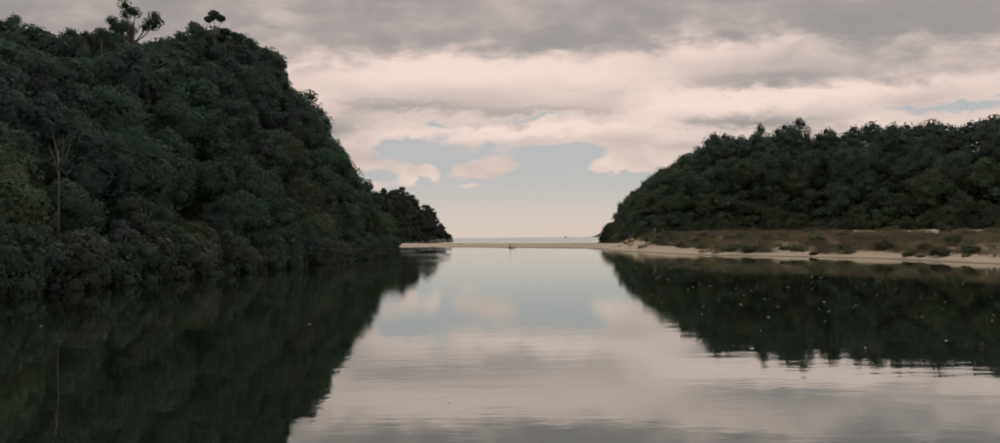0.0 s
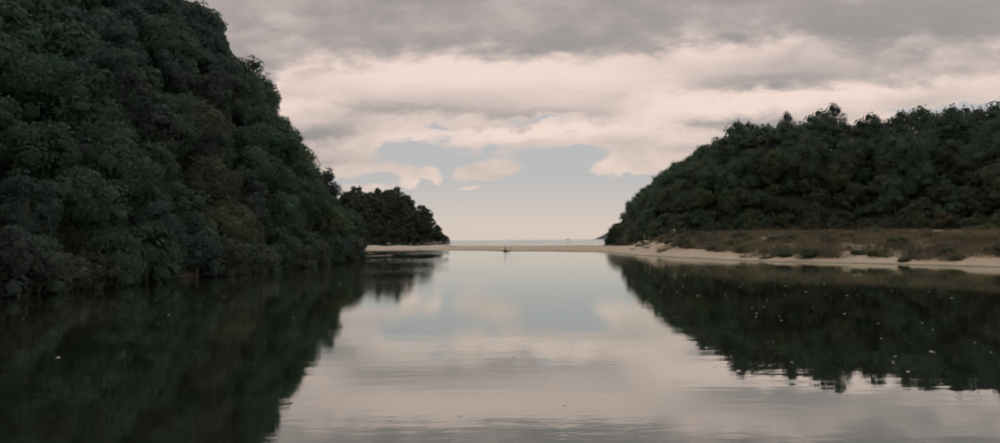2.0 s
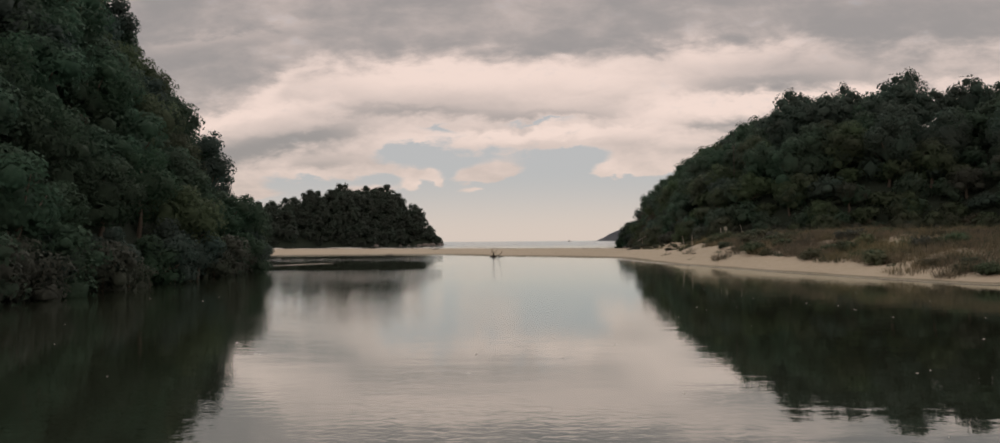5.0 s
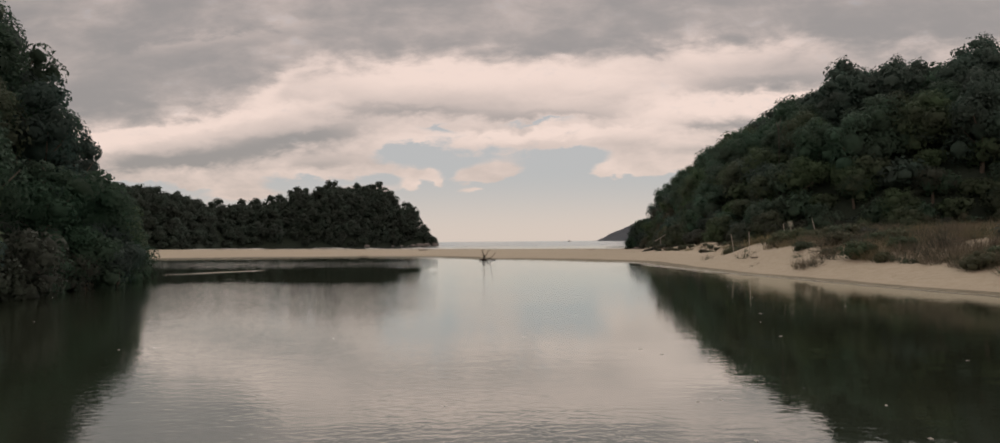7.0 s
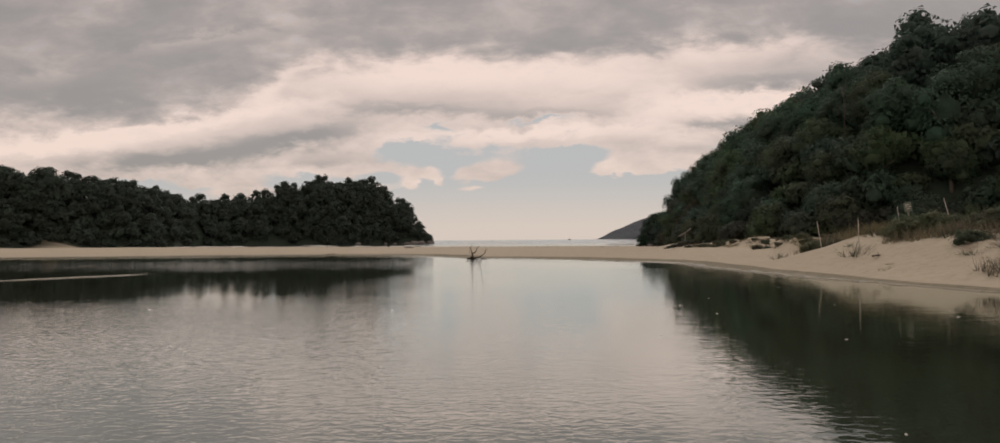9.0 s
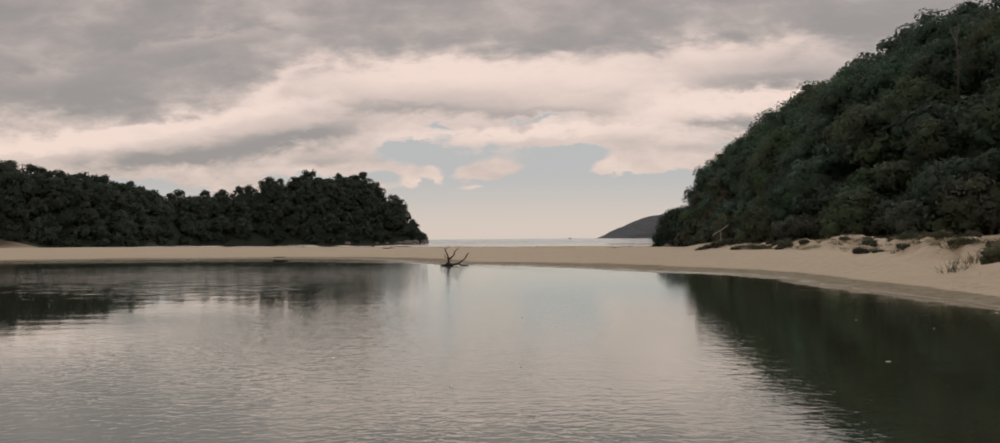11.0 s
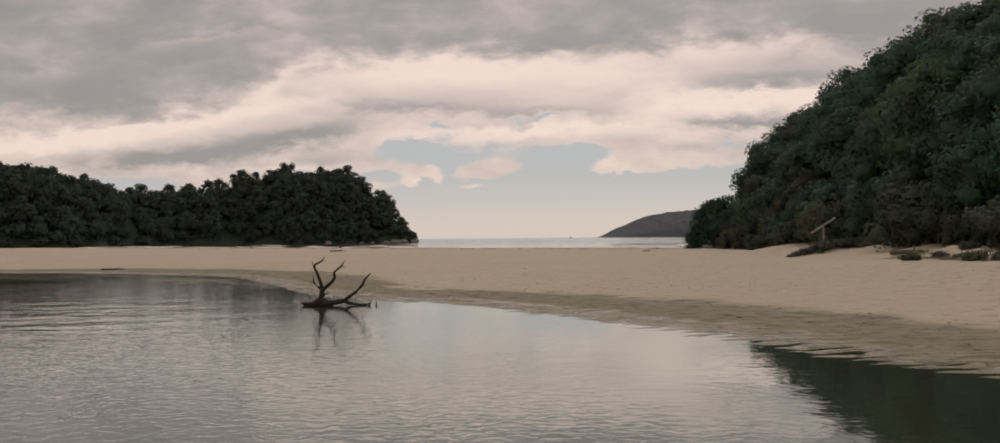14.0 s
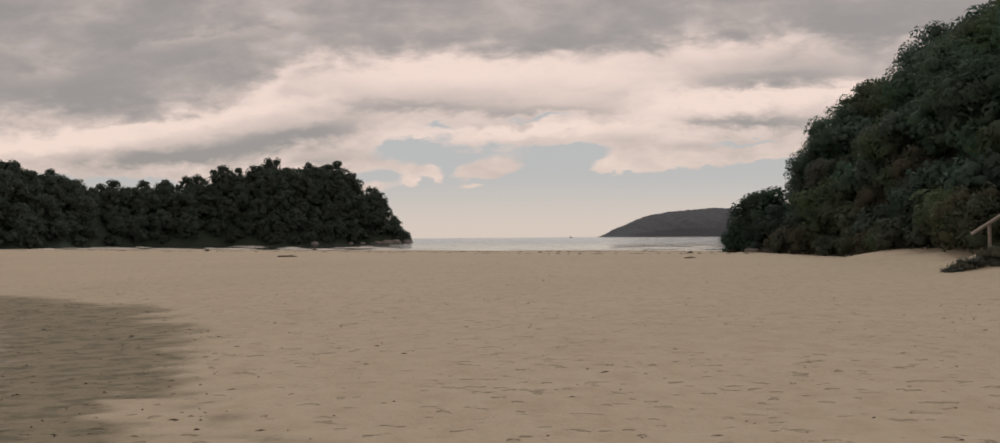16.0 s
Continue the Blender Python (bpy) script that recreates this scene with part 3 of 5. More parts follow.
def grown(name, forms, labels, poly, box, gap, rim, category, group, seed, size=(0.82, 1.22), single=12.0, deep=30.0, sink=0.4, mantle=None, light=None):
    """Plants trees over the part of a polygon in the box, no two nearer than gap along the slope. Those within single metres
    of its rim are things of their own; the rest, up to deep metres in, come back as a list."""
    rng = random.Random(seed)
    x0, y0, x1, y1 = box
    tries = int((x1 - x0) * (y1 - y0) / gap / gap * 14)
    cx = np.array([rng.uniform(x0, x1) for _ in range(tries)])
    cy = np.array([rng.uniform(y0, y1) for _ in range(tries)])
    dist, cz = inside(poly, cx, cy), height(cx, cy)
    cells, rest, count = {}, [], 0
    for x, y, z, d in zip(cx, cy, cz, dist):
        if d < rim or d > deep:
            continue
        ci, cj = int(x // gap), int(y // gap)
        if any((x - a) ** 2 + (y - b) ** 2 + (z - c) ** 2 < gap * gap for i in (-1, 0, 1) for j in (-1, 0, 1) for a, b, c in cells.get((ci + i, cj + j), ())):
            continue
        cells.setdefault((ci, cj), []).append((x, y, z))
        s = rng.uniform(*size) * (0.82 + 0.18 * min(1.0, d / 4.0))
        if poly is RIGHT_HILL:   # wind-cut towards the point
            s *= float(np.interp(y, [222, 236, 246], [1.0, 0.95, 0.85]))
        k = rng.randrange(len(forms))
        form, label = forms[k], labels[k % len(labels)]
        if mantle and d < 6.5 and 100 < y < 238 and rng.random() < 0.8:
            form, label = mantle[k % len(mantle)], MANTLE_TINTS[k % len(mantle)]
        m = pose(x, y, z - sink, 0, 0, rng.uniform(0, 360)) @ Matrix.Diagonal((s, s, s * rng.uniform(0.88, 1.12), 1))
        if d < single:
            plant(name, form, m, label, category, group)
            count += 1
        else:
            rest.append(((light[k % len(light)] if light and d > 15 else form)[1], m))
    return count, rest


NEAR = [kind_of_tree(11, 5.8, 3.0, 2900, 0.135, LEAF, low=0.10), kind_of_tree(12, 6.8, 2.8, 2900, 0.13, LEAF_COOL, low=0.12), kind_of_tree(13, 5.2, 3.3, 2900, 0.14, LEAF_WARM, low=0.10),
        kind_of_tree(14, 6.2, 3.1, 2900, 0.135, LEAF, 8, low=0.10), kind_of_tree(15, 5.6, 2.9, 2900, 0.13, LEAF, 5, low=0.10)]
FAR = [kind_of_tree(21, 6.2, 3.9, 3700, 0.148, LEAF_LIT, low=0.10), kind_of_tree(22, 7.0, 3.6, 3700, 0.148, TEAL_LIT, low=0.12), kind_of_tree(23, 5.8, 4.0, 3700, 0.148, OLIVE_LIT, low=0.10),
       kind_of_tree(24, 6.6, 3.9, 3700, 0.148, LEAF_LIT, 8, low=0.10)]
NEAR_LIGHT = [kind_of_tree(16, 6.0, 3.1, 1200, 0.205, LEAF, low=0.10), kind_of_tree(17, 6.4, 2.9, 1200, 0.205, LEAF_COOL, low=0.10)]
FAR_LIGHT = [kind_of_tree(25, 6.4, 3.9, 1100, 0.26, LEAF_LIT, low=0.10), kind_of_tree(26, 6.8, 3.7, 1100, 0.26, TEAL_LIT, low=0.10)]
MANTLE = [kind_of_tree(61, 4.2, 3.0, 3000, 0.112, LEAF_BROWN, low=0.06), kind_of_tree(62, 4.6, 3.2, 3000, 0.112, OLIVE_LIT, low=0.06), kind_of_tree(63, 3.8, 3.0, 3000, 0.112, LEAF_GREY, 8, low=0.06),
          kind_of_tree(64, 5.0, 3.2, 3000, 0.112, LEAF_LIT, 8, low=0.06)]
REMOTE = [kind_of_tree(31, 8.0, 5.0, 900, 0.44, LEAF_REMOTE, low=0.10), kind_of_tree(32, 8.8, 4.6, 900, 0.44, LEAF_REMOTE, low=0.10), kind_of_tree(33, 7.4, 5.2, 900, 0.44, LEAF_REMOTE, 8, low=0.10)]
TINTS = ["dark green round-crowned bush tree on the steep hillside", "blue-green bush tree on the steep hillside", "olive-leaved spreading tree on the steep hillside",
         "dark green many-lobed tree on the steep hillside", "dark green narrow-crowned tree on the steep hillside"]

MANTLE_TINTS = ["grey-brown wind-trimmed scrub on the lower hillside", "olive wind-trimmed scrub on the lower hillside", "grey-green wind-trimmed scrub on the lower hillside",
                "dark green wind-trimmed scrub on the lower hillside"]
n1, rest1 = grown("tree", NEAR, TINTS, LEFT_HILL, (-58, 12, -15, 160), 3.5, 0.3, "tree", "trees of the steep hill", 1, single=7.5, deep=25, light=NEAR_LIGHT)
n2, rest2 = grown("tree", FAR, [t.replace("the steep hillside", "the hill behind the dunes") for t in TINTS[:4]], RIGHT_HILL, (30, 95, 150, 247), 4.4, 0.5, "tree",
                  "trees of the dune hill", 2, single=7.0, deep=36, mantle=MANTLE, light=FAR_LIGHT)
n3, rest3 = grown("tree", REMOTE, ["dark green tree at the foot of the far headland"], HEADLAND, (-270, 300, -33, 500), 5.4, 0.8, "tree", "trees of the headland", 3,
                  size=(0.6, 1.3), single=5.0, deep=32, sink=2.2)
UNDER = [kind_of_tree(71, 2.8, 2.5, 600, 0.22, LEAF_LIT, low=0.05), kind_of_tree(72, 2.6, 2.6, 600, 0.22, TEAL_LIT, low=0.05), kind_of_tree(73, 2.4, 2.4, 600, 0.22, OLIVE_LIT, low=0.05)]
FAR_UNDER = [kind_of_tree(74, 4.5, 4.4, 260, 0.56, LEAF_REMOTE, low=0.05), kind_of_tree(75, 4.2, 4.6, 260, 0.56, LEAF_REMOTE, low=0.05)]
_, under2 = grown("", UNDER, [""], RIGHT_HILL, (30, 95, 110, 262), 3.1, 0.6, "", "", 12, size=(0.9, 1.4), single=-1, deep=16, sink=0.5)
_, under3 = grown("", FAR_UNDER, [""], HEADLAND, (-270, 300, -33, 500), 5.2, -0.5, "", "", 13, size=(0.8, 1.2), single=-1, deep=15, sink=1.2)
rest2, rest3 = rest2 + under2, rest3 + under3
DEEP = [kind_of_tree(76, 6.5, 4.6, 240, 0.5, LEAF, 4, low=0.1), kind_of_tree(77, 6.8, 4.8, 240, 0.5, LEAF_COOL, 4, low=0.1)]
_, gaps = grown("", NEAR_LIGHT, [""], LEFT_HILL, (-50, 40, -22, 140), 4.6, 7.0, "", "", 15, size=(0.75, 0.95), single=-1, deep=27, sink=0.7)
_, back1 = grown("", DEEP, [""], LEFT_HILL, (-125, -30, -30, 146), 8.6, 26, "", "", 16, size=(0.8, 1.0), single=-1, deep=85, sink=2.2)
_, back2 = grown("", DEEP, [""], RIGHT_HILL, (60, 110, 160, 320), 9.0, 37, "", "", 17, size=(0.8, 1.0), single=-1, deep=85, sink=3.6)
rest1, rest2 = rest1 + gaps + back1, rest2 + back2
_, ridge = grown("", NEAR_LIGHT, [""], LEFT_HILL, (-74, 70, -38, 116), 4.3, 23, "", "", 14, size=(0.80, 1.0), single=-1, deep=54, sink=1.0)
rest1 = rest1 + ridge
joined("hill_bush", rest1, "dense dark native bush covering the steep hill", "bush")
joined("dune_hill_bush", rest2, "dense dark coastal bush covering the hill behind the dunes", "bush")
joined("headland_bush", rest3, "dense dark bush covering the far headland", "bush")
print("TREES", n1, len(rest1), n2, len(rest2), n3, len(rest3))


# ---------------------------------------------------------------- shrubs along the rims
def along(poly, first, last, step, rng, jitter=0.4):
    """Points along a run of a polygon's rim with the way inwards."""
    pts = [Vector((*p, 0)) for p in poly[first:last + 1]]
    out, carry = [], 0.0
    for a, b in zip(pts, pts[1:]):
        d = b - a
        s = carry
        while s < d.length:
            q = a + d * (s / d.length)
            out.append((q.x + rng.uniform(-jitter, jitter), q.y + rng.uniform(-jitter, jitter), d))
            s += step * rng.uniform(0.75, 1.25)
        carry = s - d.length
    return out


GRASS = leaf_material("dry_dune_grass", (0.150, 0.126, 0.084), (0.300, 0.250, 0.168))
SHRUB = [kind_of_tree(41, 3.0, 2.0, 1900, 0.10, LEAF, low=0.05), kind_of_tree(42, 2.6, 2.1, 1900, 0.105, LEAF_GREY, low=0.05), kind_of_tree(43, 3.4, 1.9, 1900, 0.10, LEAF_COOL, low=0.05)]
SCRUB = [kind_of_tree(51, 2.6, 2.1, 1500, 0.11, LEAF_BROWN, low=0.08), kind_of_tree(52, 3.2, 2.3, 1500, 0.115, LEAF_WARM, low=0.08), kind_of_tree(53, 2.2, 1.9, 1500, 0.105, LEAF_GREY, low=0.08)]
rng = random.Random(61)
for x, y, _ in along(LEFT_HILL, 0, 10, 1.7, rng):
    if 14 < y < 150:
        k = rng.randrange(3)
        s = rng.uniform(0.75, 1.25)
        plant("shrub", SHRUB[k], pose(x + 0.4, y, -0.35, 0, 0, rng.uniform(0, 360)) @ Matrix.Diagonal((s, s, s, 1)),
              ("dark green", "pale grey-green", "blue-green")[k] + " shrub leaning over the water's edge", "shrub", "shrubs at the waterline")
for x, y, _ in along(RIGHT_HILL, 0, 8, 1.9, rng, 1.0):
    if y < 246 and not 197 < y < 203.5:
        k = rng.randrange(3)
        s = rng.uniform(0.7, 1.3)
        plant("shrub", SCRUB[k], standing(x - 0.4, y - 0.5, rng.uniform(0, 360), (s, s), 0.2),
              ("brown twiggy scrub bush", "olive scrub bush", "low grey-green scrub bush")[k] + " at the foot of the dune hill", "shrub", "scrub at the hill's foot")

# low salt-pruned bushes on the point
for i in range(34):
    x, y = rng.uniform(40.0, 60), rng.uniform(240, 262)
    if float(inside(RIGHT_HILL, np.array([x]), np.array([y]))[0]) > 0.2:
        k, s = i % 3, rng.uniform(1.0, 1.7)
        plant("shrub", SHRUB[k], standing(x, y, 40 * i, (s, s), 0.3), ("dark green", "grey-green", "blue-green")[k] + " salt-pruned bush on the rocky point", "shrub", "bushes of the point")

for i, (x, y, s) in enumerate(((36.8, 252, 0.6), (37.6, 253, 1.0), (38.4, 252.4, 1.3), (39.2, 253, 1.8), (40.2, 252.2, 2.2), (39.6, 249.6, 1.3), (41.2, 251, 2.4), (40.6, 247, 1.5))):
    plant("shrub", SHRUB[2 * (i % 2)], standing(x, y, 50 * i, (s, s), 0.25), ("dark green", "blue-green")[i % 2] + " salt-pruned bush on the rocky point", "shrub", "bushes of the point")

# ---------------------------------------------------------------- dune grass and low dune plants
def tuft_field(name, spots, rng, tall, blades, mat, label, category):
    V, F = [], []
    for x, y, z, s in spots:
        for _ in range(blades):
            w = rng.uniform(0, 6.28)
            r = rng.uniform(0, 0.28) * s
            b = Vector((x + math.cos(w) * r, y + math.sin(w) * r, z - 0.04))
            lean = Vector((math.cos(w), math.sin(w), 0)) * rng.uniform(0.15, 0.85) * tall * s
            h = tall * s * rng.uniform(0.6, 1.1)
            side = Vector((-math.sin(w), math.cos(w), 0)) * 0.020 * rng.uniform(0.7, 1.5)
            at = len(V)
            V += [b - side, b + side, b + lean * 0.4 + Vector((0, 0, h * 0.65)) + side * 0.7, b + lean * 0.4 + Vector((0, 0, h * 0.65)) - side * 0.7, b + lean + Vector((0, 0, h))]
            F += [(at, at + 1, at + 2), (at, at + 2, at + 3), (at + 3, at + 2, at + 4)]
    return tagged(new(name, mesh_from(name, V, F, mat)), label, category, kind="stuff")


rng = random.Random(71)
cx = np.array([rng.uniform(24, 100) for _ in range(40000)])
cy = np.array([rng.uniform(62, 176) for _ in range(40000)])
shore, wood, cz = -inside(LAGOON, cx, cy), inside(RIGHT_HILL, cx, cy), height(cx, cy)
patch = waves(cx, cy, 5.0, 0.9) + 0.5 * waves(cx, cy, 1.8, 2.4)
thick = smooth(shore, np.interp(cy, [92, 116, 126, 134, 142], [1.8, 4.0, 5.6, 6.8, 7.8]), np.interp(cy, [92, 116, 126, 134, 142], [4.8, 7.0, 8.6, 9.6, 10.4]))
spots = [(x, y, z, rng.uniform(0.7, 1.25)) for x, y, z, p, t, w, d in zip(cx, cy, cz, patch, thick, wood, shore) if w < 1 and d < 16 + 12 * rng.random() and y > 58 + 22 * rng.random() ** 2 and p + 1.9 * t > 0.80 + 9 * (y > 148) + rng.uniform(-0.3, 0.3) and z > (0.14 if y < 100 else 0.5)][:12000]
tuft_field("dune_grass", spots[1::4], rng, 0.62, 5, GRASS, "dry brown dune grass blades over thick tussocks", "grass")


def tussock(seed, mat, blades=100):
    """A shock of thin blades combed over by the wind."""
    r = random.Random(seed)
    V, F, N = [], [], []
    for _ in range(blades):
        w, k = r.uniform(0, 6.28), 0.55 * r.random() ** 0.6
        b = Vector((math.cos(w) * k, math.sin(w) * k, -0.05))
        tip = b * 1.5 + Vector((r.uniform(-0.2, 0.45), r.uniform(-0.25, 0.25), r.uniform(0.25, 0.70) * (1.15 - 0.9 * k)))
        side = Vector((r.uniform(-1, 1), r.uniform(-1, 1), 0)).normalized() * r.uniform(0.007, 0.015)
        at = len(V)
        V += [b - side, b + side, tip]
        F.append((at, at + 1, at + 2))
        N += [(Vector((b.x, b.y, 0)) * 0.6 + Vector((0, 0, 1.0)) + Vector((r.uniform(-1, 1), r.uniform(-1, 1), 0)) * 0.15).normalized()] * 3
    return mesh_from("tussock", V, F, mat, True, N)


TUSSOCK = [tussock(84, GRASS), tussock(85, GRASS), tussock(86, LEAF_BROWN), tussock(87, OLIVE_LIT)]
clumps = [q for q in spots if waves(np.array(q[0]), np.array(q[1]), 3.2, 6.0) > -0.80][::2][:2700]
joined("dune_tussocks", [(TUSSOCK[(0, 1, 0, 2, 1, 3, 1)[int(3.5 + 3.4 * float(waves(np.array(x), np.array(y), 4.0, 7.0))) % 7] if i % 3 else (0, 1, 2)[i % 9 // 3]],
                          pose(x, y, z - 0.04, 0, 0, 25 * math.sin(i)) @ Matrix.Diagonal((1.35 * q, 1.35 * q, 1.4 * q, 1))) for i, (x, y, z, q) in enumerate(clumps)],
       "tan and olive grass tussocks crowding the dune", "grass")
print("TUFTS", len(spots), len(clumps))
low = [kind_of_tree(81, 0.7, 1.0, 520, 0.07, LEAF_WARM, low=0.1), kind_of_tree(82, 0.7, 1.1, 520, 0.07, LEAF_GREY, low=0.1), kind_of_tree(83, 0.75, 1.0, 520, 0.07, LEAF_BROWN, low=0.1)]
count = 0
for x, y, z, p, t in zip(cx[::-1], cy[::-1], cz[::-1], patch[::-1], shore[::-1]):
    if count < 64 and y < 146 and t > (1.3 if y < 98 else 5.5) and z > (0.12 if y < 98 else 0.35) and (t < 12 or p > 0.5) and p > -0.3 and not (131 < y < 143 and x < 28.8) and float(inside(RIGHT_HILL, np.array([x]), np.array([y]))[0]) < -1:
        k = count % 3
        s = rng.uniform(0.6, 1.4)
        plant("dune_shrub", low[k], standing(x, y, rng.uniform(0, 360), (s, s), 0.15), ("low olive", "low grey-green", "low brown")[k] + " shrub rooted in the dune sand", "shrub", "low shrubs of the dune")
        count += 1
mats = [kind_of_tree(88, 0.5, 1.2, 420, 0.075, LEAF_BROWN, low=0.1), kind_of_tree(89, 0.45, 1.3, 420, 0.075, LEAF_WARM, low=0.1)]
for i in range(44):
    y = rng.uniform(147, 183)
    x = float(np.interp(y, [148, 163, 178, 192], [29.6, 29.8, 29.2, 30.6])) + rng.uniform(-1.2, 3.6)
    k, s = i % 3, rng.uniform(0.35, 1.1)
    plant("dune_shrub", mats[k % 2], standing(x, y, 70 * i, (s * 0.62, s * 0.8), 0.06), ("low brown", "low olive")[k % 2] + " plant mat on the crumbling dune edge", "shrub", "low shrubs of the dune")
tufts = []
while len(tufts) < 260:
    y = rng.uniform(146, 186)
    x = float(np.interp(y, [146, 163, 178, 196], [29.4, 29.6, 29.0, 31.2])) + rng.uniform(-0.6, 1.0) + 3.5 * rng.random() ** 2
    if float(waves(np.array(x), np.array(y), 2.2, 8.0)) > -0.1:
        tufts.append((x, y, ground_at(x, y), rng.uniform(0.35, 0.85)))
joined("bank_tussocks", [(TUSSOCK[(0, 2, 1)[i % 3]], pose(x, y, z - 0.05, 0, 0, 40 * i) @ Matrix.Diagonal((q, q, 0.8 * q, 1))) for i, (x, y, z, q) in enumerate(tufts)],
       "sparse tan grass tufts on the crumbling sand bank", "grass")
# dark rounded bushes that stand out of the grass, and pale tufts on the open sand
DOME = [kind_of_tree(121, 1.5, 1.5, 2200, 0.05, LEAF_MAT, 8, low=0.05), kind_of_tree(122, 1.4, 1.6, 2200, 0.05, OLIVE_LIT, 8, low=0.05)]
for i, (x, y, s) in enumerate(((28.2, 134.6, 1.0), (29.0, 135.4, 1.15), (29.8, 134.6, 1.1), (30.6, 133.9, 0.9), (28.9, 136.8, 0.85), (30.4, 136.0, 0.9), (30.0, 130.6, 0.9), (31.0, 130.0, 1.0), (32.0, 129.2, 0.9), (30.8, 124.5, 0.85), (31.6, 123.6, 0.8), (30.4, 122.0, 0.6), (27.4, 144.6, 0.8), (28.3, 145.2, 0.7),
                               (33.6, 112.5, 0.8), (36.0, 104.5, 0.9), (37.4, 98.5, 0.8), (41.2, 92.0, 0.9))):
    plant("dune_bush", DOME[i % 2], standing(x, y, 37 * i, (s * 0.95, s * 0.85), 0.34), ("green" if i % 2 == 0 else "olive") + " rounded bush standing out of the dune grass", "shrub", "rounded bushes of the dune")
sprawl = kind_of_tree(90, 0.3, 0.5, 60, 0.045, LEAF_MAT, low=0.1)
across = np.linspace(18, 78, 600)
for i in range(34):
    y = 66 + 62 * (i + rng.uniform(-0.3, 0.3)) / 33
    d = np.interp(y, [66, 92, 125], [2.2, 2.6, 6.0]) + rng.uniform(0, 2.4)
    x = float(across[np.argmax(-inside(LAGOON, across, 0 * across + y) > d)])
    s = rng.uniform(0.35, 0.8)
    plant("dune_bush", (DOME + mats)[i % 4], standing(x, y, 37 * i, (s * 1.1, s * 0.9), 0.26), ("green", "olive", "low brown", "low olive")[i % 4] + " bush at the crumbling edge of the dune", "shrub", "bushes of the dune edge")
for i, (x, y, s) in enumerate(((23.7, 128.5, 0.42), (24.4, 129.3, 0.3), (26.2, 126.3, 0.6), (27.0, 125.4, 0.7), (27.9, 124.4, 0.7), (28.7, 128.5, 0.4), (29.6, 122.6, 0.6), (30.3, 121.8, 0.5), (26.0, 136.5, 0.45), (31.0, 114.0, 0.5), (32.4, 108.6, 0.5))):
    plant("dune_shrub", (sprawl[0], TUSSOCK[3 - i % 2]), standing(x, y, 70 * i, (s * 1.5, s * 1.1), 0.06), "low olive tuft alone on the open sand", "shrub", "low shrubs of the dune")


# ---------------------------------------------------------------- driftwood in the shallows
def limb(parent, name, points, radii, mat, sides=7, label=""):
    V, F = [], []
    tube(V, F, points, radii, sides)
    return part(name, mesh_from(name, V, F, mat, False), parent, label)


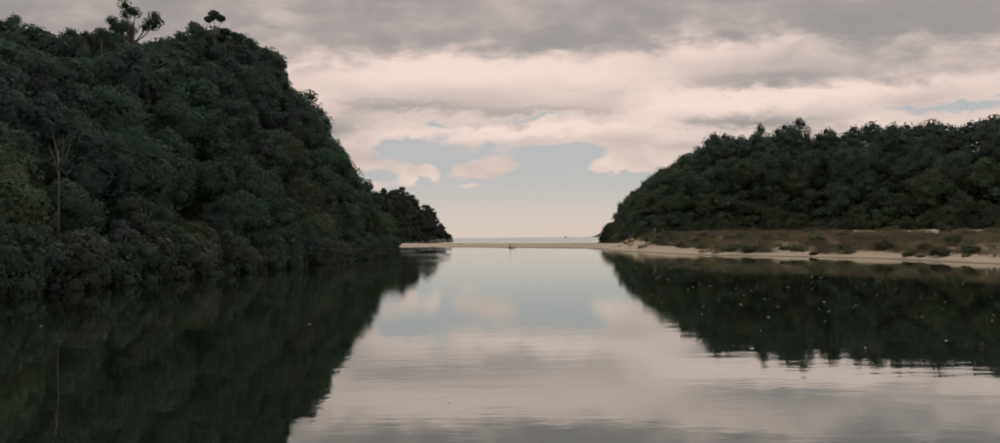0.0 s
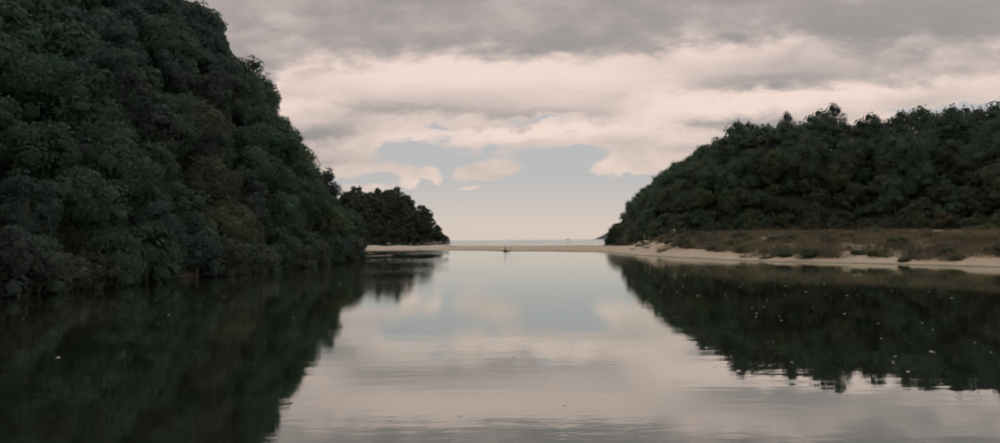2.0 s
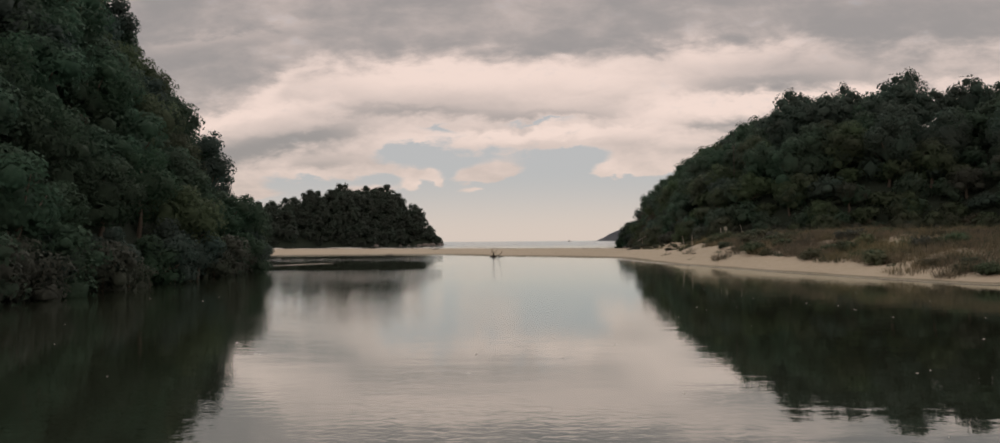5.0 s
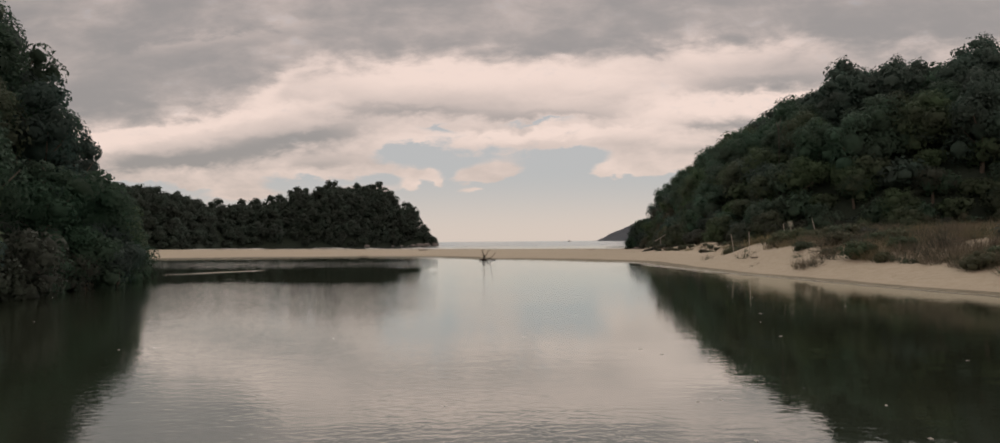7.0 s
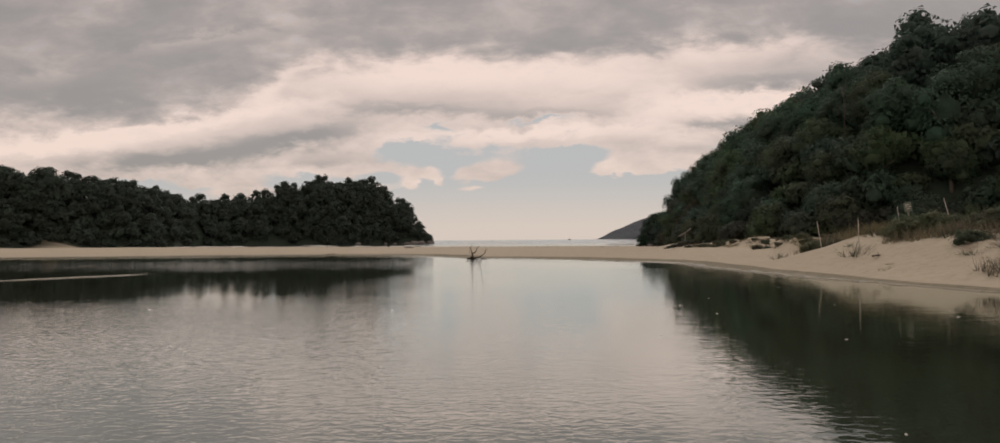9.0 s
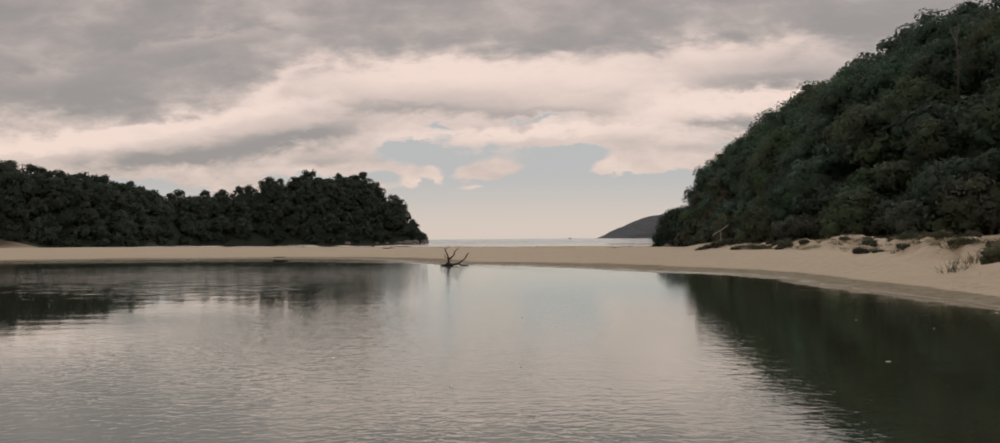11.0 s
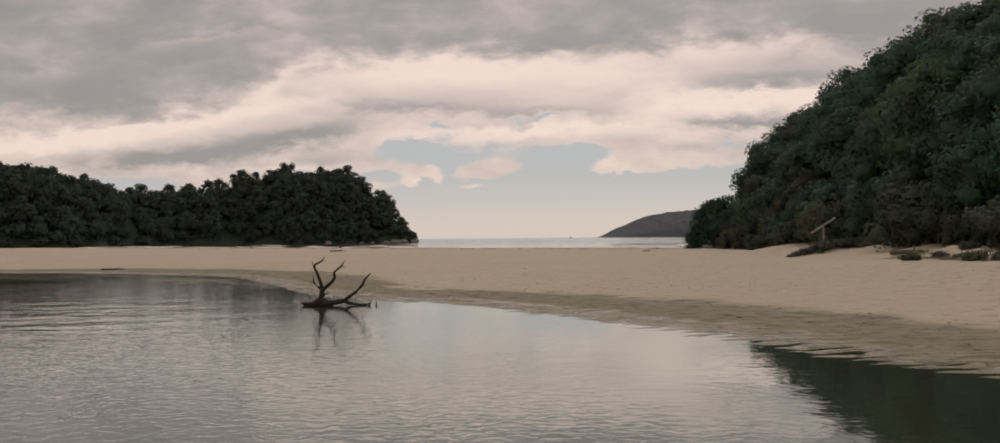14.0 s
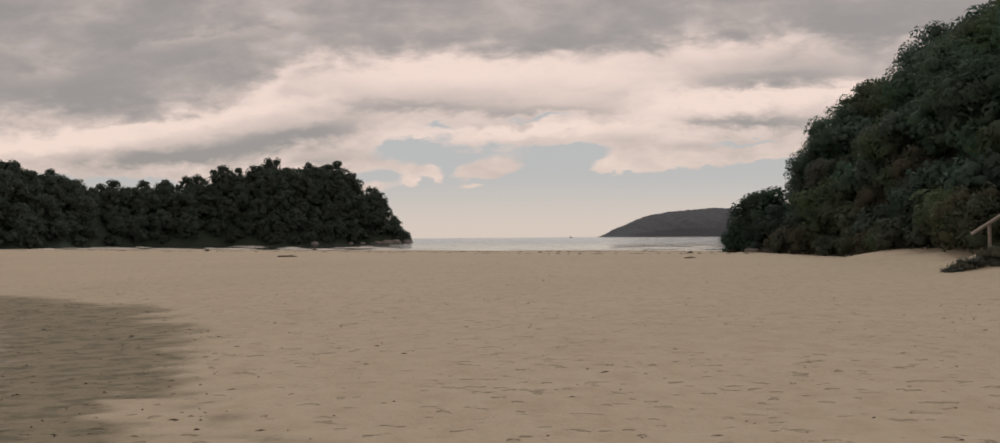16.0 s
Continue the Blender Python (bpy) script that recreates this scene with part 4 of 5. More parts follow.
def driftwood(x, y):
    ob = tagged(empty("driftwood", pose(x, y, 0)), "dark waterlogged driftwood branch standing in the shallows", "driftwood")

    def at(*pts):
        """Points in centimetres: across, up and back."""
        return [Vector((a / 93, c / 93, b / 97)) for a, b, c in pts]

    limb(ob, "trunk", at((-57, 9, 6), (-50, 6, 4), (-40, 4, 2), (-14, 6, 0), (16, 7, -4), (44, 10, -6), (66, 15, -8), (76, 9, -7), (86, 5, -4), (112, 2, 2), (136, 3, 6)),
         [0.025, 0.045, 0.06, 0.08, 0.075, 0.07, 0.065, 0.05, 0.042, 0.034, 0.018], WET_WOOD, 9, "half-sunken lying trunk")
    limb(ob, "root_mass", at((-34, -4, 8), (-20, 6, 6), (-4, 12, 4), (14, 10, 2), (32, 0, 0)), [0.03, 0.10, 0.15, 0.10, 0.03], WET_WOOD, 9)
    limb(ob, "stump", at((-3, 4, 3), (-2, 22, 3), (0, 38, 3), (3, 52, 3)), [0.13, 0.085, 0.075, 0.07], WET_WOOD, 8)
    limb(ob, "branch", at((2, 48, 3), (-5, 68, 6), (-11, 84, 9), (-15, 94, 10), (-24, 112, 12), (-22, 119, 12), (-12, 124, 11), (-2, 130, 9), (6, 142, 8)),
         [0.06, 0.052, 0.045, 0.042, 0.036, 0.034, 0.028, 0.022, 0.008], WET_WOOD)
    limb(ob, "branch", at((5, 48, 3), (20, 60, -4), (34, 73, -11), (40, 84, -14), (38, 97, -16), (50, 108, -20), (61, 116, -24), (70, 131, -28)),
         [0.058, 0.052, 0.047, 0.043, 0.038, 0.034, 0.028, 0.010], WET_WOOD)
    limb(ob, "branch", at((64, 15, -8), (80, 27, -12), (98, 40, -18), (112, 54, -22), (119, 62, -24), (124, 76, -26), (134, 86, -30), (143, 96, -34)),
         [0.056, 0.05, 0.046, 0.04, 0.038, 0.033, 0.026, 0.012], WET_WOOD)
    limb(ob, "branch", at((0, 44, 4), (-12, 54, 10), (-22, 62, 14), (-27, 72, 16), (-28, 88, 18)), [0.04, 0.034, 0.028, 0.022, 0.008], WET_WOOD)
    for pts, r in ((((-24, 112, 12), (-28, 120, 14), (-30, 131, 15)), 0.018), (((-4, 128, 9), (4, 130, 6), (9, 131, 4)), 0.016), (((60, 115, -24), (66, 113, -21), (71, 113, -20)), 0.013), (((0, 28, 4), (8, 31, 0), (20, 38, -8)), 0.032),
                   (((-23, 63, 14), (-32, 66, 18), (-42, 71, 22)), 0.014), (((8, 52, 2), (12, 60, 0), (15, 68, -2)), 0.012), (((130, 3, 5), (135, 14, 3)), 0.022), (((-50, 4, 4), (-47, -22, 0)), 0.03), (((12, 9, 4), (24, 17, 2)), 0.022),
                   (((-56, 8, 6), (-62, 3, 8)), 0.018), (((108, 50, -21), (112, 58, -18)), 0.012), (((122, 70, -25), (117, 77, -27)), 0.012)):
        limb(ob, "twig", at(*pts), [r * (1 - 0.7 * i / (len(pts) - 1)) for i in range(len(pts))], WET_WOOD, 5)
    return ob


driftwood(3.06, 167.6)
stick = tagged(empty("stick", pose(4.71, 167.5, 0)), "short dark stick poking out of the water", "stick")
limb(stick, "shaft", [(0, 0, -0.3), (0.01, 0, 0.02), (-0.01, 0.02, 0.09), (0.02, 0.02, 0.13)], [0.025, 0.022, 0.018, 0.006], WET_WOOD)


def lying_stick(name, x, y, length, girth, turn, mat, label):
    rng = random.Random(int(x * 10 + y))
    z = ground_at(x, y)
    ob = tagged(empty(name, pose(x, y, z, 0, 0, turn)), label, "driftwood")
    k = length / 2
    limb(ob, "stem", [(-k, 0, girth * 0.5), (-k * 0.3, rng.uniform(-0.1, 0.1) * length, girth * 0.9), (k * 0.4, rng.uniform(-0.08, 0.08) * length, girth), (k, 0, girth * 0.7)],
         [girth, girth * 0.95, girth * 0.7, girth * 0.25], mat)
    limb(ob, "side_branch", [(k * 0.1, 0, girth), (k * 0.35, 0.10 * length, girth + 0.06 * length), (k * 0.5, 0.16 * length, girth + 0.10 * length)], [girth * 0.5, girth * 0.35, girth * 0.1], mat, 5)
    return ob


lying_stick("driftwood_stick", -17.2, 193.5, 1.5, 0.05, 8, WET_WOOD, "small dark driftwood stick lying on wet sand")
lying_stick("driftwood_stick", 25.2, 132.0, 1.6, 0.05, 40, BARK, "brown dead branch lying on the dune's sand")
lying_stick("driftwood_log", 31.6, 186.5, 2.6, 0.13, 12, BARK, "weathered grey log lying at the foot of the dune")
lying_stick("driftwood_log", -12.0, 236.0, 2.0, 0.08, -5, WET_WOOD, "dark driftwood log stranded on the beach")
lying_stick("driftwood_stick", 24.0, 222.0, 1.2, 0.05, 30, WET_WOOD, "dark stick stranded on the beach")

# ---------------------------------------------------------------- stakes, notice and handrail
PAINT, n = material("weathered_white_paint")
wear = n.noise(n.add("ShaderNodeTexCoord").outputs["Object"], 5.0, 5, 0.6)
surface(n, n.mix(n.ramp(wear, 0.35, 0.7), (0.62, 0.58, 0.52), (0.36, 0.32, 0.27)), 0.7, n.bump(wear, 0.3, 0.01))
TIMBER = bark_material("weathered_timber", (0.20, 0.18, 0.16), (0.42, 0.39, 0.35), 7.0)
BOARD, n = material("green_sign_paint")
wear = n.noise(n.add("ShaderNodeTexCoord").outputs["Object"], 8.0, 4, 0.6)
surface(n, n.mix(wear, (0.10, 0.13, 0.10), (0.22, 0.24, 0.19)), 0.55)


def box_mesh(name, size, mat, bevel=0.006, at=(0, 0, 0)):
    bm = bmesh.new()
    bmesh.ops.create_cube(bm, size=1, matrix=Matrix.Translation(at) @ Matrix.Diagonal((*size, 1)))
    bmesh.ops.bevel(bm, geom=bm.edges[:], offset=bevel, segments=1, affect="EDGES", profile=0.5)
    me = bpy.data.meshes.new(name)
    bm.to_mesh(me)
    bm.free()
    me.materials.append(mat)
    return me


def stake(x, y, foot, top, lean, girth=0.042):
    ob = tagged(empty("marker_stake", pose(x, y, foot, 0, lean, 0)), "thin weathered white marker stake leaning in the dune", "stake", "white stakes on the dune")
    h = top - foot
    part("shaft", box_mesh("shaft", (girth, girth, h + 0.5), PAINT, 0.008, (0, 0, (h - 0.5) / 2)), ob)
    part("tip", box_mesh("tip", (girth * 0.8, girth * 0.8, 0.05), PAINT, 0.02, (0, 0, h + 0.022)), ob, "pointed stake tip")
    return ob


for x, y, top, lean in ((26.5, 141.4, 2.92, -9), (25.7, 135.0, 2.93, -1), (30.3, 139.1, 3.75, -7), (32.3, 137.3, 4.18, -14)):
    stake(x, y, ground_at(x, y), top, lean)
sign = tagged(empty("notice_sign", pose(30.95, 139.0, 2.10, 0, -9, 0)), "small green notice board on a leaning timber post", "sign")
part("post", box_mesh("post", (0.09, 0.09, 2.3), TIMBER, 0.008, (0, 0.03, 0.75)), sign)
board = part("board", box_mesh("board", (0.46, 0.03, 0.56), BOARD, 0.006, (0, -0.05, 1.62)), sign, "small weathered green board")
for i, w in enumerate((0.30, 0.34, 0.22)):
    part("text_bar", box_mesh("text_bar", (w, 0.006, 0.05), PAINT, 0.002, (0, -0.068, 1.76 - 0.12 * i)), board, "pale line of unreadable writing")

z0 = ground_at(33.14, 200.7)
rail = tagged(empty("handrail", pose(33.14, 200.7, z0)), "weathered grey timber handrail at the foot of a path", "handrail")
part("post", box_mesh("post", (0.12, 0.12, 2.0), TIMBER, 0.01, (0, 0.06, 2.78 - z0 - 1.0)), rail)
V, F = [], []
tube(V, F, [(-1.0, -0.09, 2.17 - z0), (0.0, -0.09, 2.78 - z0), (0.85, -0.08, 3.32 - z0)], [0.08, 0.08, 0.08], 4)
part("rail", mesh_from("rail", V, F, TIMBER), rail)

# creeping plants over the sand below the rail
creeper = [kind_of_tree(91, 0.55, 1.5, 900, 0.06, LEAF_GREY, low=0.15), kind_of_tree(92, 0.6, 1.3, 650, 0.06, LEAF_BROWN, low=0.15)]
for i, (x, y, s) in enumerate(((29.9, 198.6, 0.5), (30.6, 198.8, 0.7), (31.5, 199.0, 0.85), (32.4, 199.2, 1.0), (33.3, 199.4, 1.0), (34.3, 199.0, 1.1), (35.2, 198.0, 1.0))):
    plant("creeping_plant", creeper[i % 2], standing(x, y, 50 * i, (s * 0.9, s * 0.75), 0.10), ("low grey-green" if i % 2 == 0 else "low brown") + " creeping plant mounded on the sand", "plant", "creeping plants at the hill's foot")

# ---------------------------------------------------------------- rocks
ROCK, n = material("grey_shore_rock")
pos = n.add("ShaderNodeNewGeometry").outputs["Position"]
rough1, rough2 = n.noise(pos, 0.9, 5, 0.6), n.noise(pos, 5.0, 5, 0.65)
surface(n, n.mix(rough1, n.mix(rough2, (0.05, 0.048, 0.046), (0.13, 0.122, 0.115)), (0.27, 0.25, 0.23)), 0.85, n.bump(rough2, 0.6, 0.08), 0.25)


def rock_mesh(seed, squash=0.6):
    rng = random.Random(seed)
    bm = bmesh.new()
    bmesh.ops.create_icosphere(bm, subdivisions=2, radius=1.0)
    for v in bm.verts:
        k = 1 + 0.30 * noise.noise(v.co * 1.3 + Vector((seed * 3.1, 0, 0))) + 0.12 * rng.uniform(-1, 1)
        v.co = Vector((v.co.x * k, v.co.y * k * 0.8, v.co.z * k * squash))
    me = bpy.data.meshes.new("rock")
    bm.to_mesh(me)
    bm.free()
    me.materials.append(ROCK)
    return me


ROCKS = [rock_mesh(s) for s in (1, 2, 3, 4)]


def rock(x, y, size, label, group, turn=0, z=None):
    ob = tagged(new("rock", ROCKS[int(abs(x * 7 + y)) % 4]), label, "rock", group)
    ob.matrix_basis = pose(x, y, (ground_at(x, y) if z is None else z) + 0.15 * size, 0, 0, turn) @ Matrix.Diagonal((size, size, size, 1))
    return ob


rng = random.Random(95)
for i in range(18):
    a = rng.uniform(0, 1) ** 1.6
    rock(-30.5 - 34 * a + rng.uniform(-1.5, 1.5), 480 - 32 * a + rng.uniform(-2.5, 0.5), (0.6 + 1.9 * rng.random() ** 2) * (1.2 - 0.5 * a), "pale grey boulder at the foot of the far headland", "boulders of the headland", rng.uniform(0, 360), 0.0)
rock(-119.5, 414, 1.9, "large pale boulder under the headland's trees", "boulders of the headland", 20)
for i in range(14):
    rock(38.3 + rng.uniform(-1.6, 2.4), 247 + rng.uniform(0, 9), rng.uniform(0.35, 0.9), "dark wet rock at the point of the hill", "rocks of the point", rng.uniform(0, 360))
rock(39.6, 246.5, 0.75, "pale rock at the point of the hill", "rocks of the point", 40)


def weed_clump(x, y, size):
    ob = tagged(new("seaweed_clump", weed), "dark stranded clump of seaweed on the sand", "seaweed", "seaweed clumps")
    ob.matrix_basis = standing(x, y, x * 40, (size, size), 0.02)
    return ob


rng = random.Random(96)
weed = crown_mesh("seaweed", rng, [(0, 0, 0.12, 0.35, 0.6), (0.3, 0.1, 0.08, 0.25, 0.5), (-0.25, -0.05, 0.1, 0.22, 0.6)], 160, 0.09, WET_WOOD)
for x, y, s in ((35.0, 246.0, 1.1), (30.3, 245.5, 0.6), (-26, 300, 0.9), (-40, 285, 0.8), (6, 262, 0.5), (14, 255, 0.5), (-9.2, 172, 0.2)):
    weed_clump(x, y, s)

# ---------------------------------------------------------------- small litter and footprint shade on the sand, foam on the water
def scraps(name, spots, rng, mat, label, category, tall=0.012):
    """Thin uneven scraps lying flat: x, y, z, length, width, turn."""
    V, F = [], []
    for x, y, z, L, W, w in spots:
        c, s = math.cos(w), math.sin(w)
        at, k = len(V), 6
        ring = [(math.cos(6.283 * i / k) * L * rng.uniform(0.6, 1.1), math.sin(6.283 * i / k) * W * rng.uniform(0.6, 1.1)) for i in range(k)]
        V += [(x + a * c - b * s, y + a * s + b * c, z - 0.004) for a, b in ring] + [(x, y, z + tall * rng.uniform(0.6, 1.6))]
        F += [(at + i, at + (i + 1) % k, at + k) for i in range(k)]
    return tagged(new(name, mesh_from(name, V, F, mat)), label, category, kind="stuff")


# dark scraps: twigs and weed, and dashes that paint shade in footprints
rng = random.Random(97)
spots = []
for i in range(900):
    y = 171 + 110 * rng.random() ** 2.0
    x = rng.uniform(-40, 34) if y > 190 else rng.uniform(-14, 26)
    spots.append([x, y, 0, 0.025 + 0.11 * rng.random() ** 3, rng.uniform(0.006, 0.02), rng.gauss(0, 0.35)])
zs = height(np.array([q[0] for q in spots]), np.array([q[1] for q in spots]))
spots = [(x, y, float(z), L, W, w) for (x, y, _, L, W, w), z in zip(spots, zs) if z > 0.03]
extra = []
while len(extra) < 3000:
    x, y = rng.uniform(-10, 24), rng.uniform(152, 198)
    extra.append([x, y, 0.02 + 0.13 * rng.random() ** 3, rng.uniform(0.010, 0.034), rng.gauss(0.1, 0.4)])
ex, ey = np.array([q[0] for q in extra]), np.array([q[1] for q in extra])
shore, ez = -inside(LAGOON, ex, ey), height(ex, ey)
spots += [(x, y, float(z), L, W, w) for (x, y, L, W, w), z, d in zip(extra, ez, shore) if 0.6 < d < 5.5 and z > 0.02]
scraps("sand_litter_and_shade", spots, rng, WET_WOOD, "small dark twigs and weed scraps on the sand, with painted shade of footprints", "litter", 0.01)
# wrack lines along the beach
spots = []
for i in range(700):
    x = rng.uniform(-90, 40)
    y = float(sea_edge(x)) - 22 - 14 * (i % 3 == 0) - 3 * math.sin(x * 0.11 + i % 3) + rng.gauss(0, 0.9)
    spots.append([x, y, 0, rng.uniform(0.08, 0.4), rng.uniform(0.04, 0.14), rng.gauss(0, 0.3)])
zs = height(np.array([q[0] for q in spots]), np.array([q[1] for q in spots]))
scraps("wrack_line", [(x, y, float(z), L, W, w) for (x, y, _, L, W, w), z in zip(spots, zs)], rng, WET_WOOD, "dark lines of stranded weed along the beach", "seaweed", 0.05)

FOAM, n = material("white_foam")
surface(n, n.mix(n.noise(n.add("ShaderNodeNewGeometry").outputs["Position"], 9.0), (0.55, 0.53, 0.48), (0.82, 0.80, 0.76)), 0.9)
spots = []
for i in range(520):
    y = rng.uniform(6, 135) if i % 2 else rng.uniform(14, 62)
    x = (rng.uniform(2, 21) if i % 3 else rng.uniform(-17, 16)) if i % 2 else rng.uniform(4, 36)
    spots.append((x, y, 0.006, 0.02 + 0.06 * rng.random() ** 2, rng.uniform(0.01, 0.03), rng.gauss(0, 0.5)))
scraps("foam_flecks", spots, rng, FOAM, "small white foam flecks drifting on the lagoon", "foam", 0.006)
# low surf along the beach: thin broken lines of white water
V, F = [], []
for row, (out, wide) in enumerate(((1.5, 0.5), (7.0, 0.5), (16.0, 0.6), (30.0, 0.7), (52.0, 0.8))):
    x = -120.0
    while x < 60:
        L = rng.uniform(3, 16)
        k = max(3, int(L / 1.2))
        at = len(V)
        for i in range(k + 1):
            u = x + L * i / k
            t = math.sin(math.pi * i / k)
            y = float(sea_edge(u)) + out + 1.2 * math.sin(u * 0.13 + row) + 0.4 * math.sin(u * 0.9)
            w = wide * t * (0.6 + 0.4 * math.sin(u * 2.3 + row))
            V += [(u, y - w, 0.02), (u, y, 0.04 + 0.10 * t), (u, y + w * 0.6, 0.02)]
        for i in range(k):
            q = at + 3 * i
            F += [(q, q + 3, q + 4, q + 1), (q + 1, q + 4, q + 5, q + 2)]
        x += L + rng.uniform(2, 14) * (1 + 0.5 * row)
tagged(new("surf", mesh_from("surf", V, F, FOAM, False)), "thin broken lines of white surf along the beach", "surf", kind="stuff")

# ---------------------------------------------------------------- single trees that stand out
def open_tree(x, y, foot, tall, lumps, seed, label, bark=BARK, leaves=700, leaf=0.16):
    rng = random.Random(seed)
    ob = tagged(empty("tree", pose(x, y, foot)), label, "tree", "tall open trees on the ridge")
    V, F = [], []
    tube(V, F, [(0, 0, -1), (0.05 * tall, 0, tall * 0.3), (0.02 * tall, 0, tall * 0.6), (lumps[0][0] * 0.5, 0, tall * 0.8)], [0.22, 0.18, 0.13, 0.08])
    for lx, ly, lz, r, f in lumps:
        o = Vector((0.03 * tall, 0, tall * 0.45))
        e = Vector((lx, ly, lz))
        tube(V, F, [o, o.lerp(e, 0.5) + Vector((0, 0, -0.2)), e], [0.09, 0.06, 0.03], 5)
    part("trunk", mesh_from("trunk", V, F, bark, False), ob)
    part("crown", crown_mesh("crown", rng, lumps, leaves, leaf, LEAF), ob)
    return ob


zr = ground_at(-48.5, 95)
rng = random.Random(109)
lumps = [(0.4, 0, 33.0 - zr, 1.0, 0.8)]
for i in range(17):
    w, k = rng.uniform(0, 6.28), rng.random() ** 0.5
    lumps.append((3.3 * k * math.cos(w), rng.uniform(-1.2, 1.2), 32.0 - zr + 1.9 * k * math.sin(w), rng.uniform(0.65, 1.05), rng.uniform(0.6, 0.9)))
open_tree(-48.6, 95, zr, 33.4 - zr, lumps, 101, "tall open-crowned tree rising above the ridge", leaves=2600, leaf=0.13)
zr = ground_at(-37.6, 95)
open_tree(-37.6, 95, zr, 33.0 - zr, [(0, 0, 32.6 - zr, 0.75, 0.8), (0.9, 0, 32.1 - zr, 0.6, 0.8), (-0.7, 0, 32.0 - zr, 0.6, 0.7)], 102, "slender open-crowned tree rising above the ridge", leaves=700)
open_tree(-36.4, 95.5, zr, 30.6 - zr, [(0.2, 0, 30.4 - zr, 0.8, 0.7), (1.4, 0, 29.9 - zr, 0.7, 0.7), (-0.6, 0, 29.6 - zr, 0.8, 0.7)], 103, "small open-crowned tree on the ridge", leaves=700)


for x, y, top, wide in ((-33.0, 141.5, 12.8, 0.62), (-36.8, 143.5, 14.0, 0.75)):
    z = ground_at(x, y)
    plant("tree", NEAR[1], pose(x, y, z - 0.2) @ Matrix.Diagonal((wide, wide, (top - z) / 6.9, 1)), "tall dark green tree at the end of the steep hill", "tree", "trees at the steep hill's end")
for x, y, top, wide in ((73.0, 197.0, 32.8, 0.80), (77.0, 181.0, 31.8, 0.95)):
    z = ground_at(x, y)
    plant("tree", FAR[1], pose(x, y, z) @ Matrix.Diagonal((wide, wide, (top - z) / 7.2, 1)), "tall round-crowned tree standing above the hill's canopy", "tree", "tall trees of the dune hill")


def cabbage_tree(x, y, foot, tall):
    rng = random.Random(104)
    ob = tagged(empty("cabbage_tree", pose(x, y, foot)), "spiky-leaved cabbage tree on the ridge", "tree")
    V, F = [], []
    tube(V, F, [(0, 0, -1), (0.1, 0, tall * 0.5), (0, 0, tall)], [0.16, 0.12, 0.09])
    part("trunk", mesh_from("trunk", V, F, BARK, False), ob)
    V, F = [], []
    for i in range(120):
        w, e = rng.uniform(0, 6.28), rng.uniform(-0.4, 1.4)
        d = Vector((math.cos(w) * math.cos(e), math.sin(w) * math.cos(e), math.sin(e)))
        side = d.cross(Vector((0, 0, 1))).normalized() * 0.05
        o, L = Vector((0, 0, tall)), rng.uniform(1.0, 1.7)
        at = len(V)
        V += [o - side * 0.5, o + side * 0.5, o + d * L * 0.6 + side, o + d * L * 0.6 - side, o + d * L + Vector((0, 0, -0.15))]
        F += [(at, at + 1, at + 2), (at, at + 2, at + 3), (at + 3, at + 2, at + 4)]
    part("crown", mesh_from("crown", V, F, LEAF_GREY), ob)


zr = ground_at(-51, 91)
cabbage_tree(-50.4, 91, zr, 28.6 - zr)
cabbage_tree(-52.2, 90.5, zr, 28.1 - zr)


def bare_tree(x, y, foot, tall, seed, label):
    rng = random.Random(seed)
    ob = tagged(empty("dead_tree", pose(x, y, foot)), label, "tree", "dead pale trees in the bush")
    V, F = [], []
    tube(V, F, [(0, 0, -0.5), (0.05, 0, tall * 0.5), (-0.05, 0, tall * 0.75)], [0.06, 0.05, 0.04])
    part("trunk", mesh_from("trunk", V, F, PALE_BARK, False), ob)
    for i in range(6):
        w = rng.uniform(0, 6.28)
        o = Vector((0, 0, tall * rng.uniform(0.5, 0.75)))
        e = o + Vector((math.cos(w) * 0.9, math.sin(w) * 0.9, tall * rng.uniform(0.15, 0.3)))
        limb(ob, "branch", [o, o.lerp(e, 0.5) + Vector((0.1, 0, -0.1)), e], [0.04, 0.028, 0.01], PALE_BARK, 5)


bare_tree(-23.0, 37.5, 2.4, 6.6, 105, "dead pale forked tree standing among the bush")
bare_tree(42.0, 170, ground_at(42, 170) + 2, 6.0, 107, "bleached dead tree among the hill's scrub")

# ---------------------------------------------------------------- far things
pole = tagged(empty("utility_pole", pose(-181, 396, 22)), "timber utility pole with two crossarms above the headland's trees", "pole")
V, F = [], []
tube(V, F, [(0, 0, -1), (0, 0, 11.0)], [0.20, 0.15], 8)
part("shaft", mesh_from("shaft", V, F, BARK, False), pole)
for h in (9.0, 10.4):
    arm = part("crossarm", box_mesh("crossarm", (2.8, 0.16, 0.18), BARK, 0.01, (0, -0.2, h)), pole)
    for dx in (-1.2, -0.5, 0.5, 1.2):
        part("insulator", box_mesh("insulator", (0.12, 0.12, 0.25), PAINT, 0.03, (dx, -0.2, h + 0.2)), arm)

HULL, n = material("boat_paint")
surface(n, n.mix(n.noise(None, 3.0), (0.10, 0.11, 0.13), (0.16, 0.17, 0.19)), 0.5)


